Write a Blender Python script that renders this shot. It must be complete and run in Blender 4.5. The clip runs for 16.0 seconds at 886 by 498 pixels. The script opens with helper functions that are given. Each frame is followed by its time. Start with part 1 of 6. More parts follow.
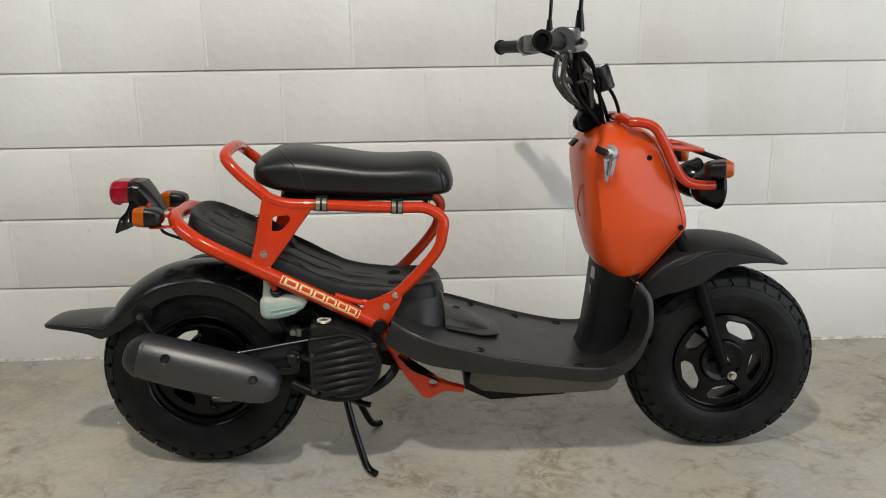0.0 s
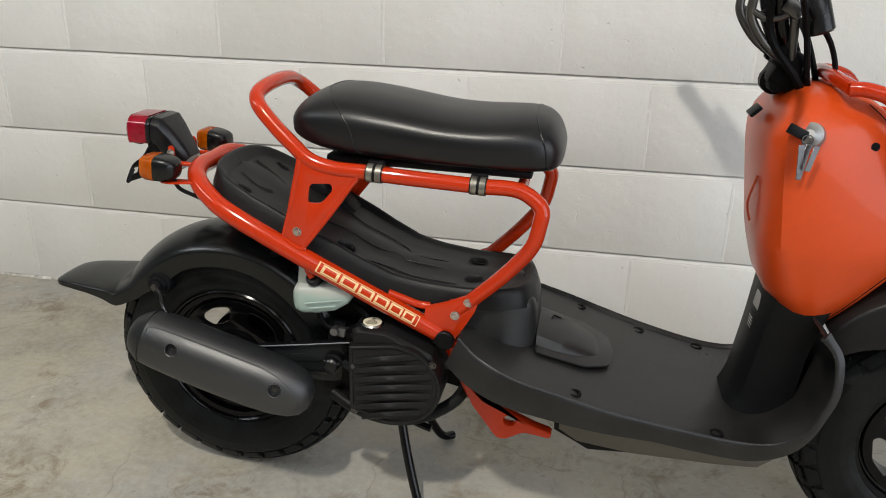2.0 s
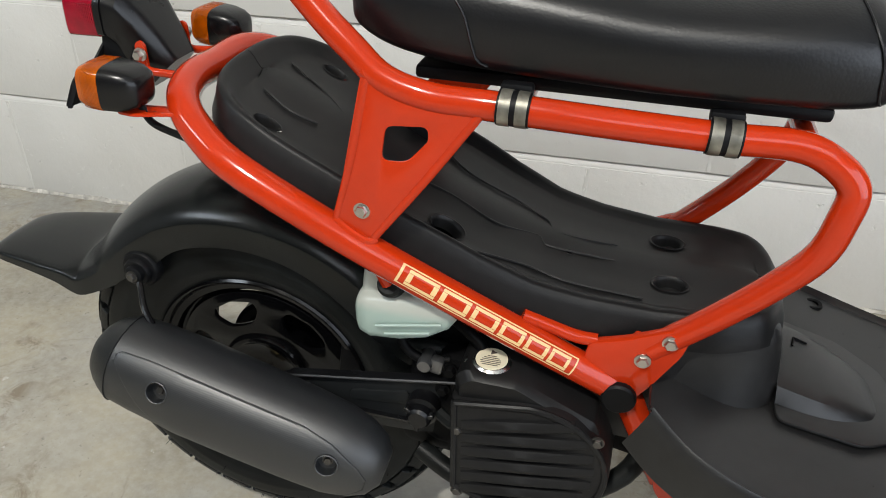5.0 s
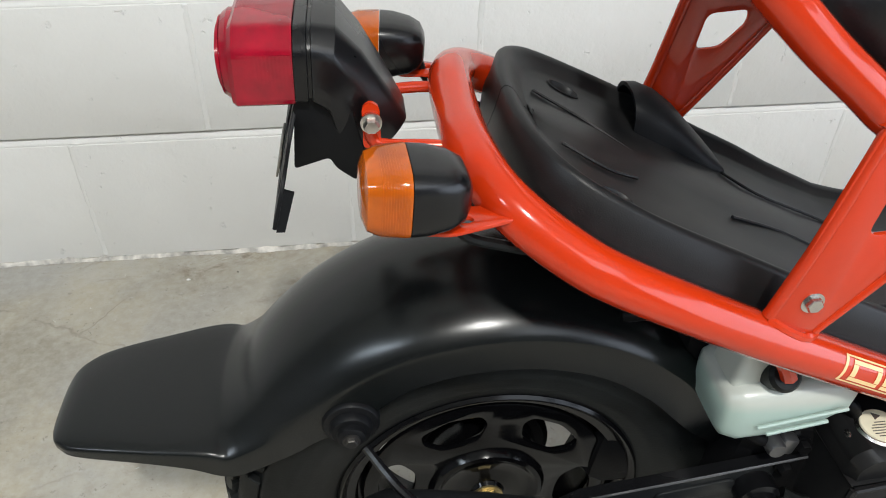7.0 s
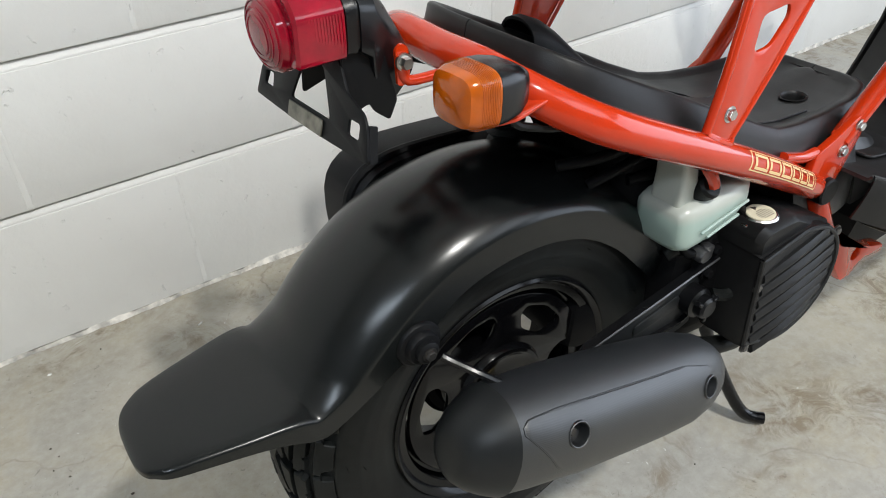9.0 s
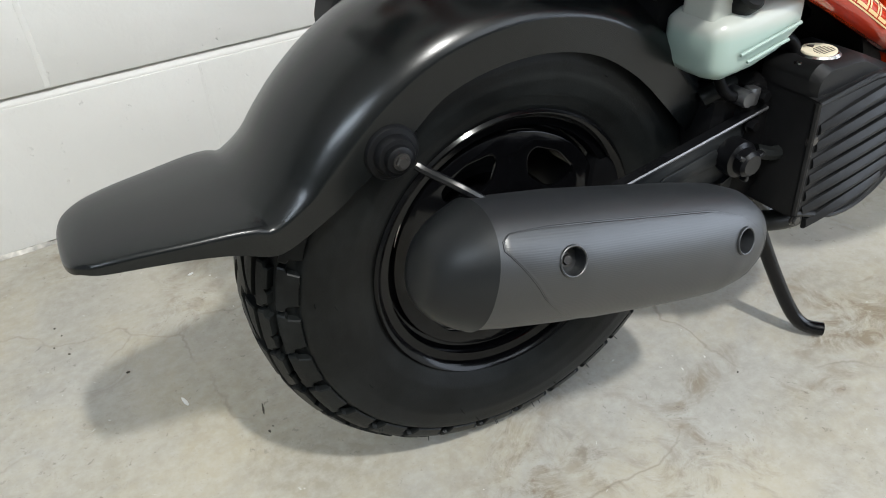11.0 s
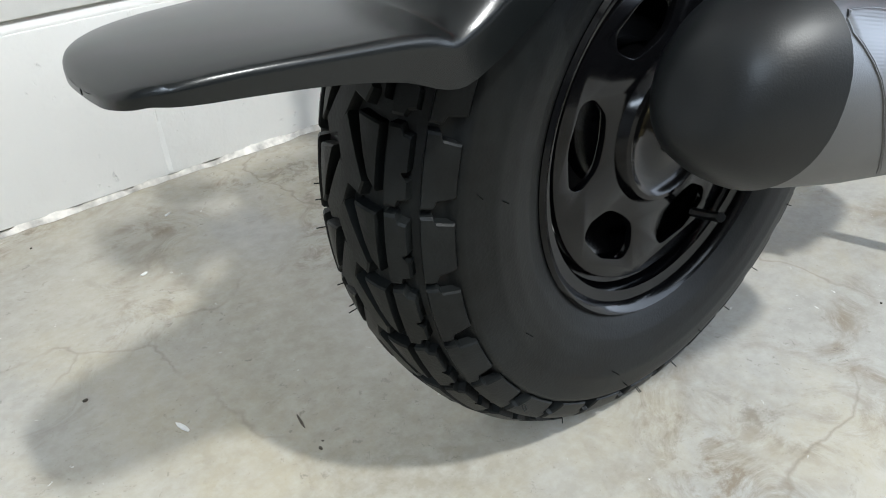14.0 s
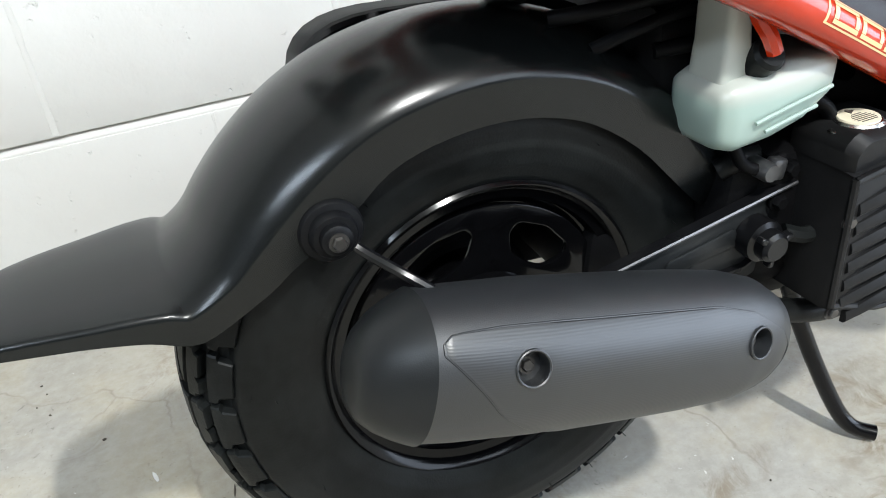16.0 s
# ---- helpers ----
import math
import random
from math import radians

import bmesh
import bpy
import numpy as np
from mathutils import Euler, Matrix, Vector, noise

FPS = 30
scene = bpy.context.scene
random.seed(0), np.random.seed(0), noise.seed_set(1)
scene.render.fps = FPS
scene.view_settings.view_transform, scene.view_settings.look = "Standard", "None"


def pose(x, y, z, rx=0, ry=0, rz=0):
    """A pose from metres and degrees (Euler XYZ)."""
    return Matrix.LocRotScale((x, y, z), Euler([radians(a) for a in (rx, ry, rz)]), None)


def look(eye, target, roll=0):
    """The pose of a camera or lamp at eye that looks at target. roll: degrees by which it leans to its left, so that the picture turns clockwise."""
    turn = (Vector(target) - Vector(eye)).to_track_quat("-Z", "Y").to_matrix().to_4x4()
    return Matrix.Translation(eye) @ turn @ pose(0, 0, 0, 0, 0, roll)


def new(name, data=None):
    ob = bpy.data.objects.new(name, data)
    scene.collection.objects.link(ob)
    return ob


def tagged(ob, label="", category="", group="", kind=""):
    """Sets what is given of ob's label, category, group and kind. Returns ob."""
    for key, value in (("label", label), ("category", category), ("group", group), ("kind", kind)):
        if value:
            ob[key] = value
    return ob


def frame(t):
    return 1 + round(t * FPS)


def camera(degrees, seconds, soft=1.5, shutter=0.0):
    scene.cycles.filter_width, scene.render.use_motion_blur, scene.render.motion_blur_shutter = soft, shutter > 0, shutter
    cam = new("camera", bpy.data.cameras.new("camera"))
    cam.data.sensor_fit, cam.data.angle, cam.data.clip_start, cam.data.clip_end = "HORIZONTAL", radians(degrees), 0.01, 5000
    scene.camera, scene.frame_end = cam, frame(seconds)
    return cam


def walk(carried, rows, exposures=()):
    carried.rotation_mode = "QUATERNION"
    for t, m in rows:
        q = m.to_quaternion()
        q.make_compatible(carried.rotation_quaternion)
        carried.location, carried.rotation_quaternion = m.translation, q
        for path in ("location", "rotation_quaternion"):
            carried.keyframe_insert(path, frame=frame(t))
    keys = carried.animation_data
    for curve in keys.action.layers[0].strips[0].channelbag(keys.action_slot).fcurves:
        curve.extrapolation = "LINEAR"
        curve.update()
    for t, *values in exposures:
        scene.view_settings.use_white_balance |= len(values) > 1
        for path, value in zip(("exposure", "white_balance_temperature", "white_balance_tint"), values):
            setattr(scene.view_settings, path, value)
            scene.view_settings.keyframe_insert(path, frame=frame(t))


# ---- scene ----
cam = camera(60.1, 16.0, 1.0)
PATH = [
    (0, (0.566, -2.459, 0.958), (0.626, -0.517, 0.481), -0.9),
    (0.5, (0.568, -2.454, 0.962), (0.581, -0.519, 0.456), -0.9),
    (1, (0.615, -2.385, 0.979), (0.519, -0.467, 0.42), -0.4),
    (1.5, (0.655, -2.223, 0.978), (0.446, -0.344, 0.324), 0.6),
    (2, (0.679, -1.94, 0.985), (0.333, -0.107, 0.264), 1.3),
    (2.5, (0.645, -1.634, 0.985), (0.227, 0.147, 0.177), 1.4),
    (3, (0.552, -1.458, 0.977), (0.126, 0.295, 0.112), 1.5),
    (3.5, (0.502, -1.403, 0.976), (0.088, 0.322, 0.051), 1.0),
    (3.7, (0.496, -1.395, 0.961), (0.097, 0.322, 0.016), 1.1),
    (5.8, (0.318, -1.38, 0.873), (-0.136, 0.21, -0.253), -0.4),
    (6, (0.219, -1.329, 0.88), (-0.149, 0.263, -0.275), 0.4),
    (6.5, (0.077, -1.209, 0.893), (-0.096, 0.382, -0.306), 1.0),
    (7, (-0.052, -1.161, 0.875), (0.138, 0.413, -0.343), 0.6),
    (7.5, (-0.112, -1.193, 0.882), (0.345, 0.343, -0.315), -2.0),
    (8, (-0.208, -1.202, 0.902), (0.48, 0.268, -0.265), -3.0),
    (8.5, (-0.297, -1.189, 0.89), (0.541, 0.217, -0.258), -3.4),
    (9, (-0.326, -1.203, 0.857), (0.559, 0.175, -0.292), -3.1),
    (9.5, (-0.326, -1.225, 0.798), (0.54, 0.175, -0.338), -3.4),
    (10, (-0.303, -1.249, 0.758), (0.472, 0.182, -0.405), -4.3),
    (10.2, (-0.297, -1.253, 0.726), (0.464, 0.19, -0.431), -4.6),
    (12.3, (-0.242, -1.204, 0.624), (0.403, 0.3, -0.526), -5.3),
    (12.5, (-0.293, -1.131, 0.581), (0.431, 0.337, -0.567), -4.9),
    (13, (-0.396, -1.034, 0.506), (0.507, 0.36, -0.608), -4.9),
    (13.5, (-0.393, -1.021, 0.468), (0.632, 0.327, -0.597), -4.4),
    (14, (-0.395, -1.022, 0.469), (0.651, 0.321, -0.581), -3.7),
    (14.5, (-0.38, -1.053, 0.514), (0.6, 0.336, -0.539), -3.1),
    (15, (-0.326, -1.124, 0.573), (0.514, 0.345, -0.492), -3.7),
    (15.5, (-0.223, -1.177, 0.623), (0.47, 0.371, -0.438), -5.0),
    (16, (-0.158, -1.206, 0.65), (0.423, 0.399, -0.393), -6.4),
]
EXPOSURES = [(0.0, 0.0, 6480, 10), (1.5, 0.05, 6440, 10), (3.5, 0.25, 6250, 10), (6.0, 0.38, 6120, 9), (7.0, 0.52, 6000, 9), (8.5, 0.50, 6000, 9), (10.0, 0.64, 6000, 9), (12.5, 0.95, 5800, 8), (14.0, 1.02, 5750, 8), (16.0, 1.06, 5820, 8)]
walk(cam, [(t, look(eye, target, roll)) for t, eye, target, roll in PATH], EXPOSURES)

# ---- light ----
world = bpy.data.worlds.new("world")
scene.world = world
world.use_nodes = True
world.node_tree.nodes["Background"].inputs[0].default_value = (0.75, 0.8, 0.9, 1)
world.node_tree.nodes["Background"].inputs[1].default_value = 0.05


def area_lamp(name, place, target, sx, sy, watts, colour):
    d = bpy.data.lights.new(name, "AREA")
    d.shape, d.size, d.size_y, d.energy, d.color = "RECTANGLE", sx, sy, watts, colour
    ob = new(name, d)
    ob.matrix_world = look(place, target)
    return ob


area_lamp("ceiling_lamp", (0.15, -2.45, 2.9), (0.15, -2.3, 0), 0.09, 0.20, 66, (1.0, 0.94, 0.83))
area_lamp("ceiling_lamp", (2.1, -3.9, 2.9), (2.0, -3.6, 0), 2.4, 2.6, 40, (0.94, 0.97, 1.0))
area_lamp("ceiling_lamp", (-2.4, -2.6, 2.9), (-2.3, -2.4, 0), 1.5, 0.5, 39, (0.88, 0.95, 1.0))
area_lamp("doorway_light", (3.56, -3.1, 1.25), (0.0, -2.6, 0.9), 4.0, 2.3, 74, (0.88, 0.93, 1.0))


# ---- materials ----
def material(name, base, rough=0.5, metal=0.0, vary=0.12, scale=6.0, grain=90.0, bump=0.0, bump_scale=200.0,
             rough_vary=0.08, coat=0.0, spec=0.5, transmission=0.0, second=None, second_amount=0.5):
    """A surface with stains at a large scale, grain at a small one, and fine relief."""
    m = bpy.data.materials.new(name)
    m.use_nodes = True
    nt = m.node_tree
    b = nt.nodes["Principled BSDF"]
    co = nt.nodes.new("ShaderNodeTexCoord")
    n1, n2 = nt.nodes.new("ShaderNodeTexNoise"), nt.nodes.new("ShaderNodeTexNoise")
    n1.inputs["Scale"].default_value, n1.inputs["Detail"].default_value = scale, 5
    n2.inputs["Scale"].default_value, n2.inputs["Detail"].default_value = grain, 3
    info = nt.nodes.new("ShaderNodeObjectInfo")
    add = nt.nodes.new("ShaderNodeVectorMath")
    add.operation = "ADD"
    nt.links.new(co.outputs["Object"], add.inputs[0])
    nt.links.new(info.outputs["Location"], add.inputs[1])
    for n in (n1, n2):
        nt.links.new(add.outputs[0], n.inputs["Vector"])
    mix = nt.nodes.new("ShaderNodeMix")
    mix.data_type = "RGBA"
    lo = [c * (1 - vary) for c in base]
    hi = [min(1, c * (1 + vary)) for c in base] if second is None else second
    mix.inputs[6].default_value, mix.inputs[7].default_value = (*lo, 1), (*hi, 1)
    ramp = nt.nodes.new("ShaderNodeMapRange")
    ramp.inputs[1].default_value, ramp.inputs[2].default_value = 0.35, 0.65 if second is None else 0.85 - 0.3 * second_amount
    avg = nt.nodes.new("ShaderNodeMath")
    avg.operation = "MULTIPLY_ADD"
    avg.inputs[1].default_value = 0.3
    nt.links.new(n2.outputs[0], avg.inputs[0])
    sc = nt.nodes.new("ShaderNodeMath")
    sc.operation = "MULTIPLY"
    sc.inputs[1].default_value = 0.7
    nt.links.new(n1.outputs[0], sc.inputs[0])
    nt.links.new(sc.outputs[0], avg.inputs[2])
    nt.links.new(avg.outputs[0], ramp.inputs[0])
    nt.links.new(ramp.outputs[0], mix.inputs[0])
    nt.links.new(mix.outputs[2], b.inputs["Base Color"])
    rr = nt.nodes.new("ShaderNodeMapRange")
    rr.inputs[3].default_value, rr.inputs[4].default_value = max(0.02, rough - rough_vary), min(1, rough + rough_vary)
    nt.links.new(n1.outputs[0], rr.inputs[0])
    nt.links.new(rr.outputs[0], b.inputs["Roughness"])
    b.inputs["Metallic"].default_value = metal
    b.inputs["Specular IOR Level"].default_value = spec
    b.inputs["Coat Weight"].default_value = coat
    b.inputs["Coat Roughness"].default_value = 0.06
    b.inputs["Transmission Weight"].default_value = transmission
    if bump:
        n3 = nt.nodes.new("ShaderNodeTexNoise")
        n3.inputs["Scale"].default_value, n3.inputs["Detail"].default_value = bump_scale, 4
        nt.links.new(add.outputs[0], n3.inputs["Vector"])
        bp = nt.nodes.new("ShaderNodeBump")
        bp.inputs["Strength"].default_value, bp.inputs["Distance"].default_value = bump, 0.001
        nt.links.new(n3.outputs[0], bp.inputs["Height"])
        nt.links.new(bp.outputs[0], b.inputs["Normal"])
    return m


RED = material("red_paint", (0.46, 0.0280, 0.0030), 0.2, vary=0.06, coat=0.65, rough_vary=0.06, spec=0.15, bump=0.02, bump_scale=60)
ORANGE = material("orange_paint", (0.55, 0.060, 0.008), 0.34, vary=0.05, coat=0.2, rough_vary=0.06, spec=0.3)
FENDER = material("satin_black_plastic", (0.0046, 0.0054, 0.0054), 0.25, vary=0.25, rough_vary=0.03, bump=0.03, bump_scale=900, spec=0.36)
PLASTIC = material("black_plastic", (0.0036, 0.0038, 0.0045), 0.48, vary=0.25, bump=0.12, bump_scale=1100, spec=0.18)
MAT = material("rubbed_black_plastic", (0.0092, 0.0090, 0.0092), 0.42, vary=0.35, bump=0.12, bump_scale=900, spec=0.24)
FOOT = material("scuffed_footboard_plastic", (0.0120, 0.0118, 0.0118), 0.36, vary=0.4, scale=14, rough_vary=0.12, bump=0.16, bump_scale=700, spec=0.42)
EXHAUST = material("exhaust_cover", (0.0088, 0.0097, 0.0111), 0.46, vary=0.12, bump=0.12, bump_scale=1200, spec=0.9)
CAP = material("end_cap_plastic", (0.0100, 0.0110, 0.0116), 0.42, vary=0.14, bump=0.1, bump_scale=1000, spec=0.32)
CASING = material("engine_black", (0.0030, 0.0030, 0.0034), 0.5, vary=0.3, bump=0.2, bump_scale=500, spec=0.10)
SATIN = material("satin_black_housing", (0.004, 0.004, 0.0046), 0.27, vary=0.2, rough_vary=0.05, bump=0.05, bump_scale=900, spec=0.4)
GLOSS = material("gloss_black", (0.0022, 0.0022, 0.0026), 0.2, vary=0.2, coat=0.06, rough_vary=0.05, spec=0.26)
WHEEL = material("wheel_enamel", (0.0020, 0.0020, 0.0023), 0.15, vary=0.3, rough_vary=0.05, spec=0.22)
RUBBER = material("tyre_rubber", (0.0062, 0.0070, 0.0069), 0.44, vary=0.55, scale=18, bump=0.2, bump_scale=500, spec=0.18)
VINYL = material("seat_vinyl", (0.0040, 0.0042, 0.0052), 0.36, vary=0.12, spec=0.45)
# leather-like grain: small rounded cells
nt_ = VINYL.node_tree
tc_, vo_, bp_ = nt_.nodes.new("ShaderNodeTexCoord"), nt_.nodes.new("ShaderNodeTexVoronoi"), nt_.nodes.new("ShaderNodeBump")
vo_.feature, vo_.inputs["Scale"].default_value = "F1", 400.0
bp_.inputs["Strength"].default_value, bp_.inputs["Distance"].default_value, bp_.invert = 0.18, 0.0005, True
nt_.links.new(tc_.outputs["Object"], vo_.inputs["Vector"])
nt_.links.new(vo_.outputs["Distance"], bp_.inputs["Height"])
nt_.links.new(bp_.outputs[0], nt_.nodes["Principled BSDF"].inputs["Normal"])
STEEL = material("steel", (0.55, 0.53, 0.5), 0.28, metal=1.0, vary=0.2)
ALLOY = material("grey_alloy", (0.32, 0.32, 0.32), 0.4, metal=0.8, vary=0.2, bump=0.1)
CLAMP = material("dull_zinc", (0.22, 0.21, 0.175), 0.4, metal=0.7, vary=0.5, scale=60)
AMBER = material("amber_lens", (0.50, 0.100, 0.0004), 0.09, vary=0.2, scale=50, coat=0.1, transmission=0.22)
REDLENS = material("red_lens", (0.27, 0.0010, 0.014), 0.09, vary=0.3, scale=40, coat=0.1, transmission=0.15)
BRASS = material("dull_brass", (0.34, 0.27, 0.13), 0.38, metal=0.8, vary=0.3, scale=60)
CLEAR = material("clear_lens", (0.7, 0.72, 0.72), 0.08, transmission=0.6)
DARKBOLT = material("dark_steel", (0.10, 0.095, 0.09), 0.3, metal=0.85, vary=0.2)
BOTTLE = material("milky_plastic", (0.62, 0.74, 0.66), 0.32, vary=0.06, transmission=0.15)
GOLD = material("cream_print", (0.75, 0.52, 0.24), 0.35, vary=0.06)
PAPER = material("paper_label", (0.75, 0.68, 0.5), 0.5, vary=0.1)
INK = material("dark_print", (0.08, 0.06, 0.05), 0.5)
RIBBED = material("ribbed_plastic", (0.0092, 0.0102, 0.0118), 0.43, vary=0.12, spec=0.95)
nt_ = RIBBED.node_tree
tc_, wv_, bp_ = nt_.nodes.new("ShaderNodeTexCoord"), nt_.nodes.new("ShaderNodeTexWave"), nt_.nodes.new("ShaderNodeBump")
wv_.bands_direction, wv_.inputs["Scale"].default_value = "Z", 200.0
bp_.inputs["Strength"].default_value, bp_.inputs["Distance"].default_value = 0.09, 0.0005
mp_ = nt_.nodes.new("ShaderNodeMapping")
mp_.inputs["Rotation"].default_value = (0, radians(-14), 0)
nt_.links.new(tc_.outputs["Object"], mp_.inputs["Vector"])
nt_.links.new(mp_.outputs[0], wv_.inputs["Vector"])
nt_.links.new(wv_.outputs[0], bp_.inputs["Height"])
nt_.links.new(bp_.outputs[0], nt_.nodes["Principled BSDF"].inputs["Normal"])
# coolant shows green through the bottle up to its level
nt_ = BOTTLE.node_tree
tc_, sx_, lv_, mx_ = (nt_.nodes.new(k) for k in ("ShaderNodeTexCoord", "ShaderNodeSeparateXYZ", "ShaderNodeMapRange", "ShaderNodeMix"))
mx_.data_type = "RGBA"
lv_.inputs[1].default_value, lv_.inputs[2].default_value = 0.436, 0.446
mx_.inputs[6].default_value, mx_.inputs[7].default_value = (0.37, 0.47, 0.42, 1), (0.48, 0.50, 0.45, 1)
nt_.links.new(tc_.outputs["Object"], sx_.inputs[0])
nt_.links.new(sx_.outputs["Z"], lv_.inputs[0])
nt_.links.new(lv_.outputs[0], mx_.inputs[0])
nt_.links.new(mx_.outputs[2], nt_.nodes["Principled BSDF"].inputs["Base Color"])
OLIVE = material("dull_grey_plastic", (0.085, 0.078, 0.064), 0.5, vary=0.2, spec=0.3)
WALLPAINT = material("room_paint", (0.30, 0.30, 0.295), 0.7, vary=0.1)
CEILPAINT = material("ceiling_paint", (0.80, 0.79, 0.77), 0.7, vary=0.06)


# ---- builders ----
SIZE = 1.03  # the scooter's own units to metres


def part(name, bm, mat, parent=None, label="", sharp=38):
    """Links a bmesh as one mesh object under a thing or a part."""
    if parent is not None:
        bmesh.ops.scale(bm, vec=(SIZE, SIZE, SIZE), verts=bm.verts[:])
    bmesh.ops.recalc_face_normals(bm, faces=bm.faces[:])
    for f in bm.faces:
        f.smooth = True
    lim = radians(sharp)
    for e in bm.edges:
        if len(e.link_faces) == 2 and e.calc_face_angle(0) > lim:
            e.smooth = False
    me = bpy.data.meshes.new(name)
    bm.to_mesh(me)
    bm.free()
    me.materials.append(mat)
    ob = new(name, me)
    ob.parent = parent
    if label:
        ob["label"] = label
    return ob


def spline(pts, sub=6, closed=False):
    """Catmull-Rom through the points."""
    p = [Vector(q) for q in pts]
    n = len(p)
    out = []
    for i in range(n if closed else n - 1):
        if closed:
            a, b, c, d = p[i - 1], p[i], p[(i + 1) % n], p[(i + 2) % n]
        else:
            a, b, c, d = p[max(i - 1, 0)], p[i], p[i + 1], p[min(i + 2, n - 1)]
        for k in range(sub):
            t = k / sub
            out.append(0.5 * (2 * b + (c - a) * t + (2 * a - 5 * b + 4 * c - d) * t * t + (3 * b - a - 3 * c + d) * t ** 3))
    if not closed:
        out.append(p[-1])
    return out


def rings(bm, loops, closed=False, caps=True):
    """Joins rings of points, one after another, into a skin."""
    vs = [[bm.verts.new(q) for q in loop] for loop in loops]
    n = len(vs[0])
    for i in range(len(vs) if closed else len(vs) - 1):
        a, b = vs[i], vs[(i + 1) % len(vs)]
        for k in range(n):
            bm.faces.new((a[k], a[(k + 1) % n], b[(k + 1) % n], b[k]))
    if caps and not closed:
        bm.faces.new(vs[0][::-1])
        bm.faces.new(vs[-1])
    return bm


def tube(bm, pts, r, seg=12, sub=6, closed=False, taper=None):
    """A round bar along a smooth line."""
    line = spline(pts, sub, closed) if sub > 1 else [Vector(q) for q in pts]
    loops, up = [], None
    n = len(line)
    for i, q in enumerate(line):
        t = (line[(i + 1) % n] - line[i - 1]) if closed else (line[min(i + 1, n - 1)] - line[max(i - 1, 0)])
        t.normalize()
        if up is None:
            up = t.orthogonal().normalized()
        up = (up - t * up.dot(t)).normalized()
        side = t.cross(up)
        rr = r if taper is None else r * (1 + (taper - 1) * i / (n - 1))
        loops.append([q + rr * (math.cos(2 * math.pi * k / seg) * up + math.sin(2 * math.pi * k / seg) * side) for k in range(seg)])
    return rings(bm, loops, closed)


def lathe(bm, profile, centre, seg=64, axis="y", full=False):
    """Turns a profile of (radius, along) round an axis through centre."""
    c = Vector(centre)
    loops = []
    for k in range(seg):
        a = 2 * math.pi * k / seg
        u = Vector((math.cos(a), 0, math.sin(a))) if axis == "y" else Vector((math.cos(a), math.sin(a), 0)) if axis == "z" else Vector((0, math.cos(a), math.sin(a)))
        w = Vector((0, 1, 0)) if axis == "y" else Vector((0, 0, 1)) if axis == "z" else Vector((1, 0, 0))
        loops.append([c + u * r + w * s for r, s in profile])
    vs = [[bm.verts.new(q) for q in loop] for loop in loops]
    m = len(profile)
    for k in range(seg):
        a, b = vs[k], vs[(k + 1) % seg]
        for i in range(m if full else m - 1):
            bm.faces.new((a[i], a[(i + 1) % m], b[(i + 1) % m], b[i]))
    bmesh.ops.remove_doubles(bm, verts=bm.verts[:], dist=1e-6)
    return bm


def box(bm, size, m, bevel=0.0, segs=2):
    """A box with rounded edges."""
    made = bmesh.ops.create_cube(bm, size=1.0)
    vs = made["verts"]
    for v in vs:
        v.co = Vector((v.co.x * size[0], v.co.y * size[1], v.co.z * size[2]))
    if bevel:
        es = list({e for v in vs for e in v.link_edges})
        made = bmesh.ops.bevel(bm, geom=es, offset=bevel, segments=segs, affect="EDGES", profile=0.5)
        vs = list({v for f in made["faces"] for v in f.verts} | {v for v in vs if v.is_valid})
        seen, stack = set(vs), list(vs)
        while stack:
            for e in stack.pop().link_edges:
                for q in e.verts:
                    if q not in seen:
                        seen.add(q)
                        stack.append(q)
        vs = list(seen)
    bmesh.ops.transform(bm, matrix=m, verts=vs)
    return vs


def plate(bm, outline, holes, thick, m, bevel=0.0):
    """A flat sheet in local x and y with an outline and holes, thick along z, set by m."""
    b2 = bmesh.new()
    for loop in (outline, *holes):
        vs = [b2.verts.new((q[0], q[1], 0)) for q in loop]
        for i in range(len(vs)):
            b2.edges.new((vs[i], vs[(i + 1) % len(vs)]))
    bmesh.ops.triangle_fill(b2, use_beauty=True, use_dissolve=False, edges=b2.edges[:])
    bmesh.ops.dissolve_limit(b2, angle_limit=0.01, verts=b2.verts[:], edges=b2.edges[:])
    faces = b2.faces[:]
    made = bmesh.ops.extrude_face_region(b2, geom=faces)
    bmesh.ops.translate(b2, vec=(0, 0, thick), verts=[g for g in made["geom"] if isinstance(g, bmesh.types.BMVert)])
    bmesh.ops.recalc_face_normals(b2, faces=b2.faces[:])
    if bevel:
        es = [e for e in b2.edges if len(e.link_faces) == 2 and e.calc_face_angle(0) > 1.0 and abs(e.verts[0].co.z - e.verts[1].co.z) < 1e-6]
        bmesh.ops.bevel(b2, geom=es, offset=bevel, segments=2, affect="EDGES", profile=0.5)
    b2.transform(m)
    me = bpy.data.meshes.new("tmp")
    b2.to_mesh(me)
    b2.free()
    bm.from_mesh(me)
    bpy.data.meshes.remove(me)
    return bm


def rounded(pts, r, n=4):
    """Rounds the corners of a flat outline."""
    out = []
    p = [Vector((q[0], q[1])) for q in pts]
    for i in range(len(p)):
        a, b, c = p[i - 1], p[i], p[(i + 1) % len(p)]
        u, w = (a - b), (c - b)
        k = min(r, u.length * 0.45, w.length * 0.45)
        u, w = b + u.normalized() * k, b + w.normalized() * k
        for j in range(n + 1):
            t = j / n
            out.append((1 - t) ** 2 * u + 2 * t * (1 - t) * b + t * t * w)
    return out


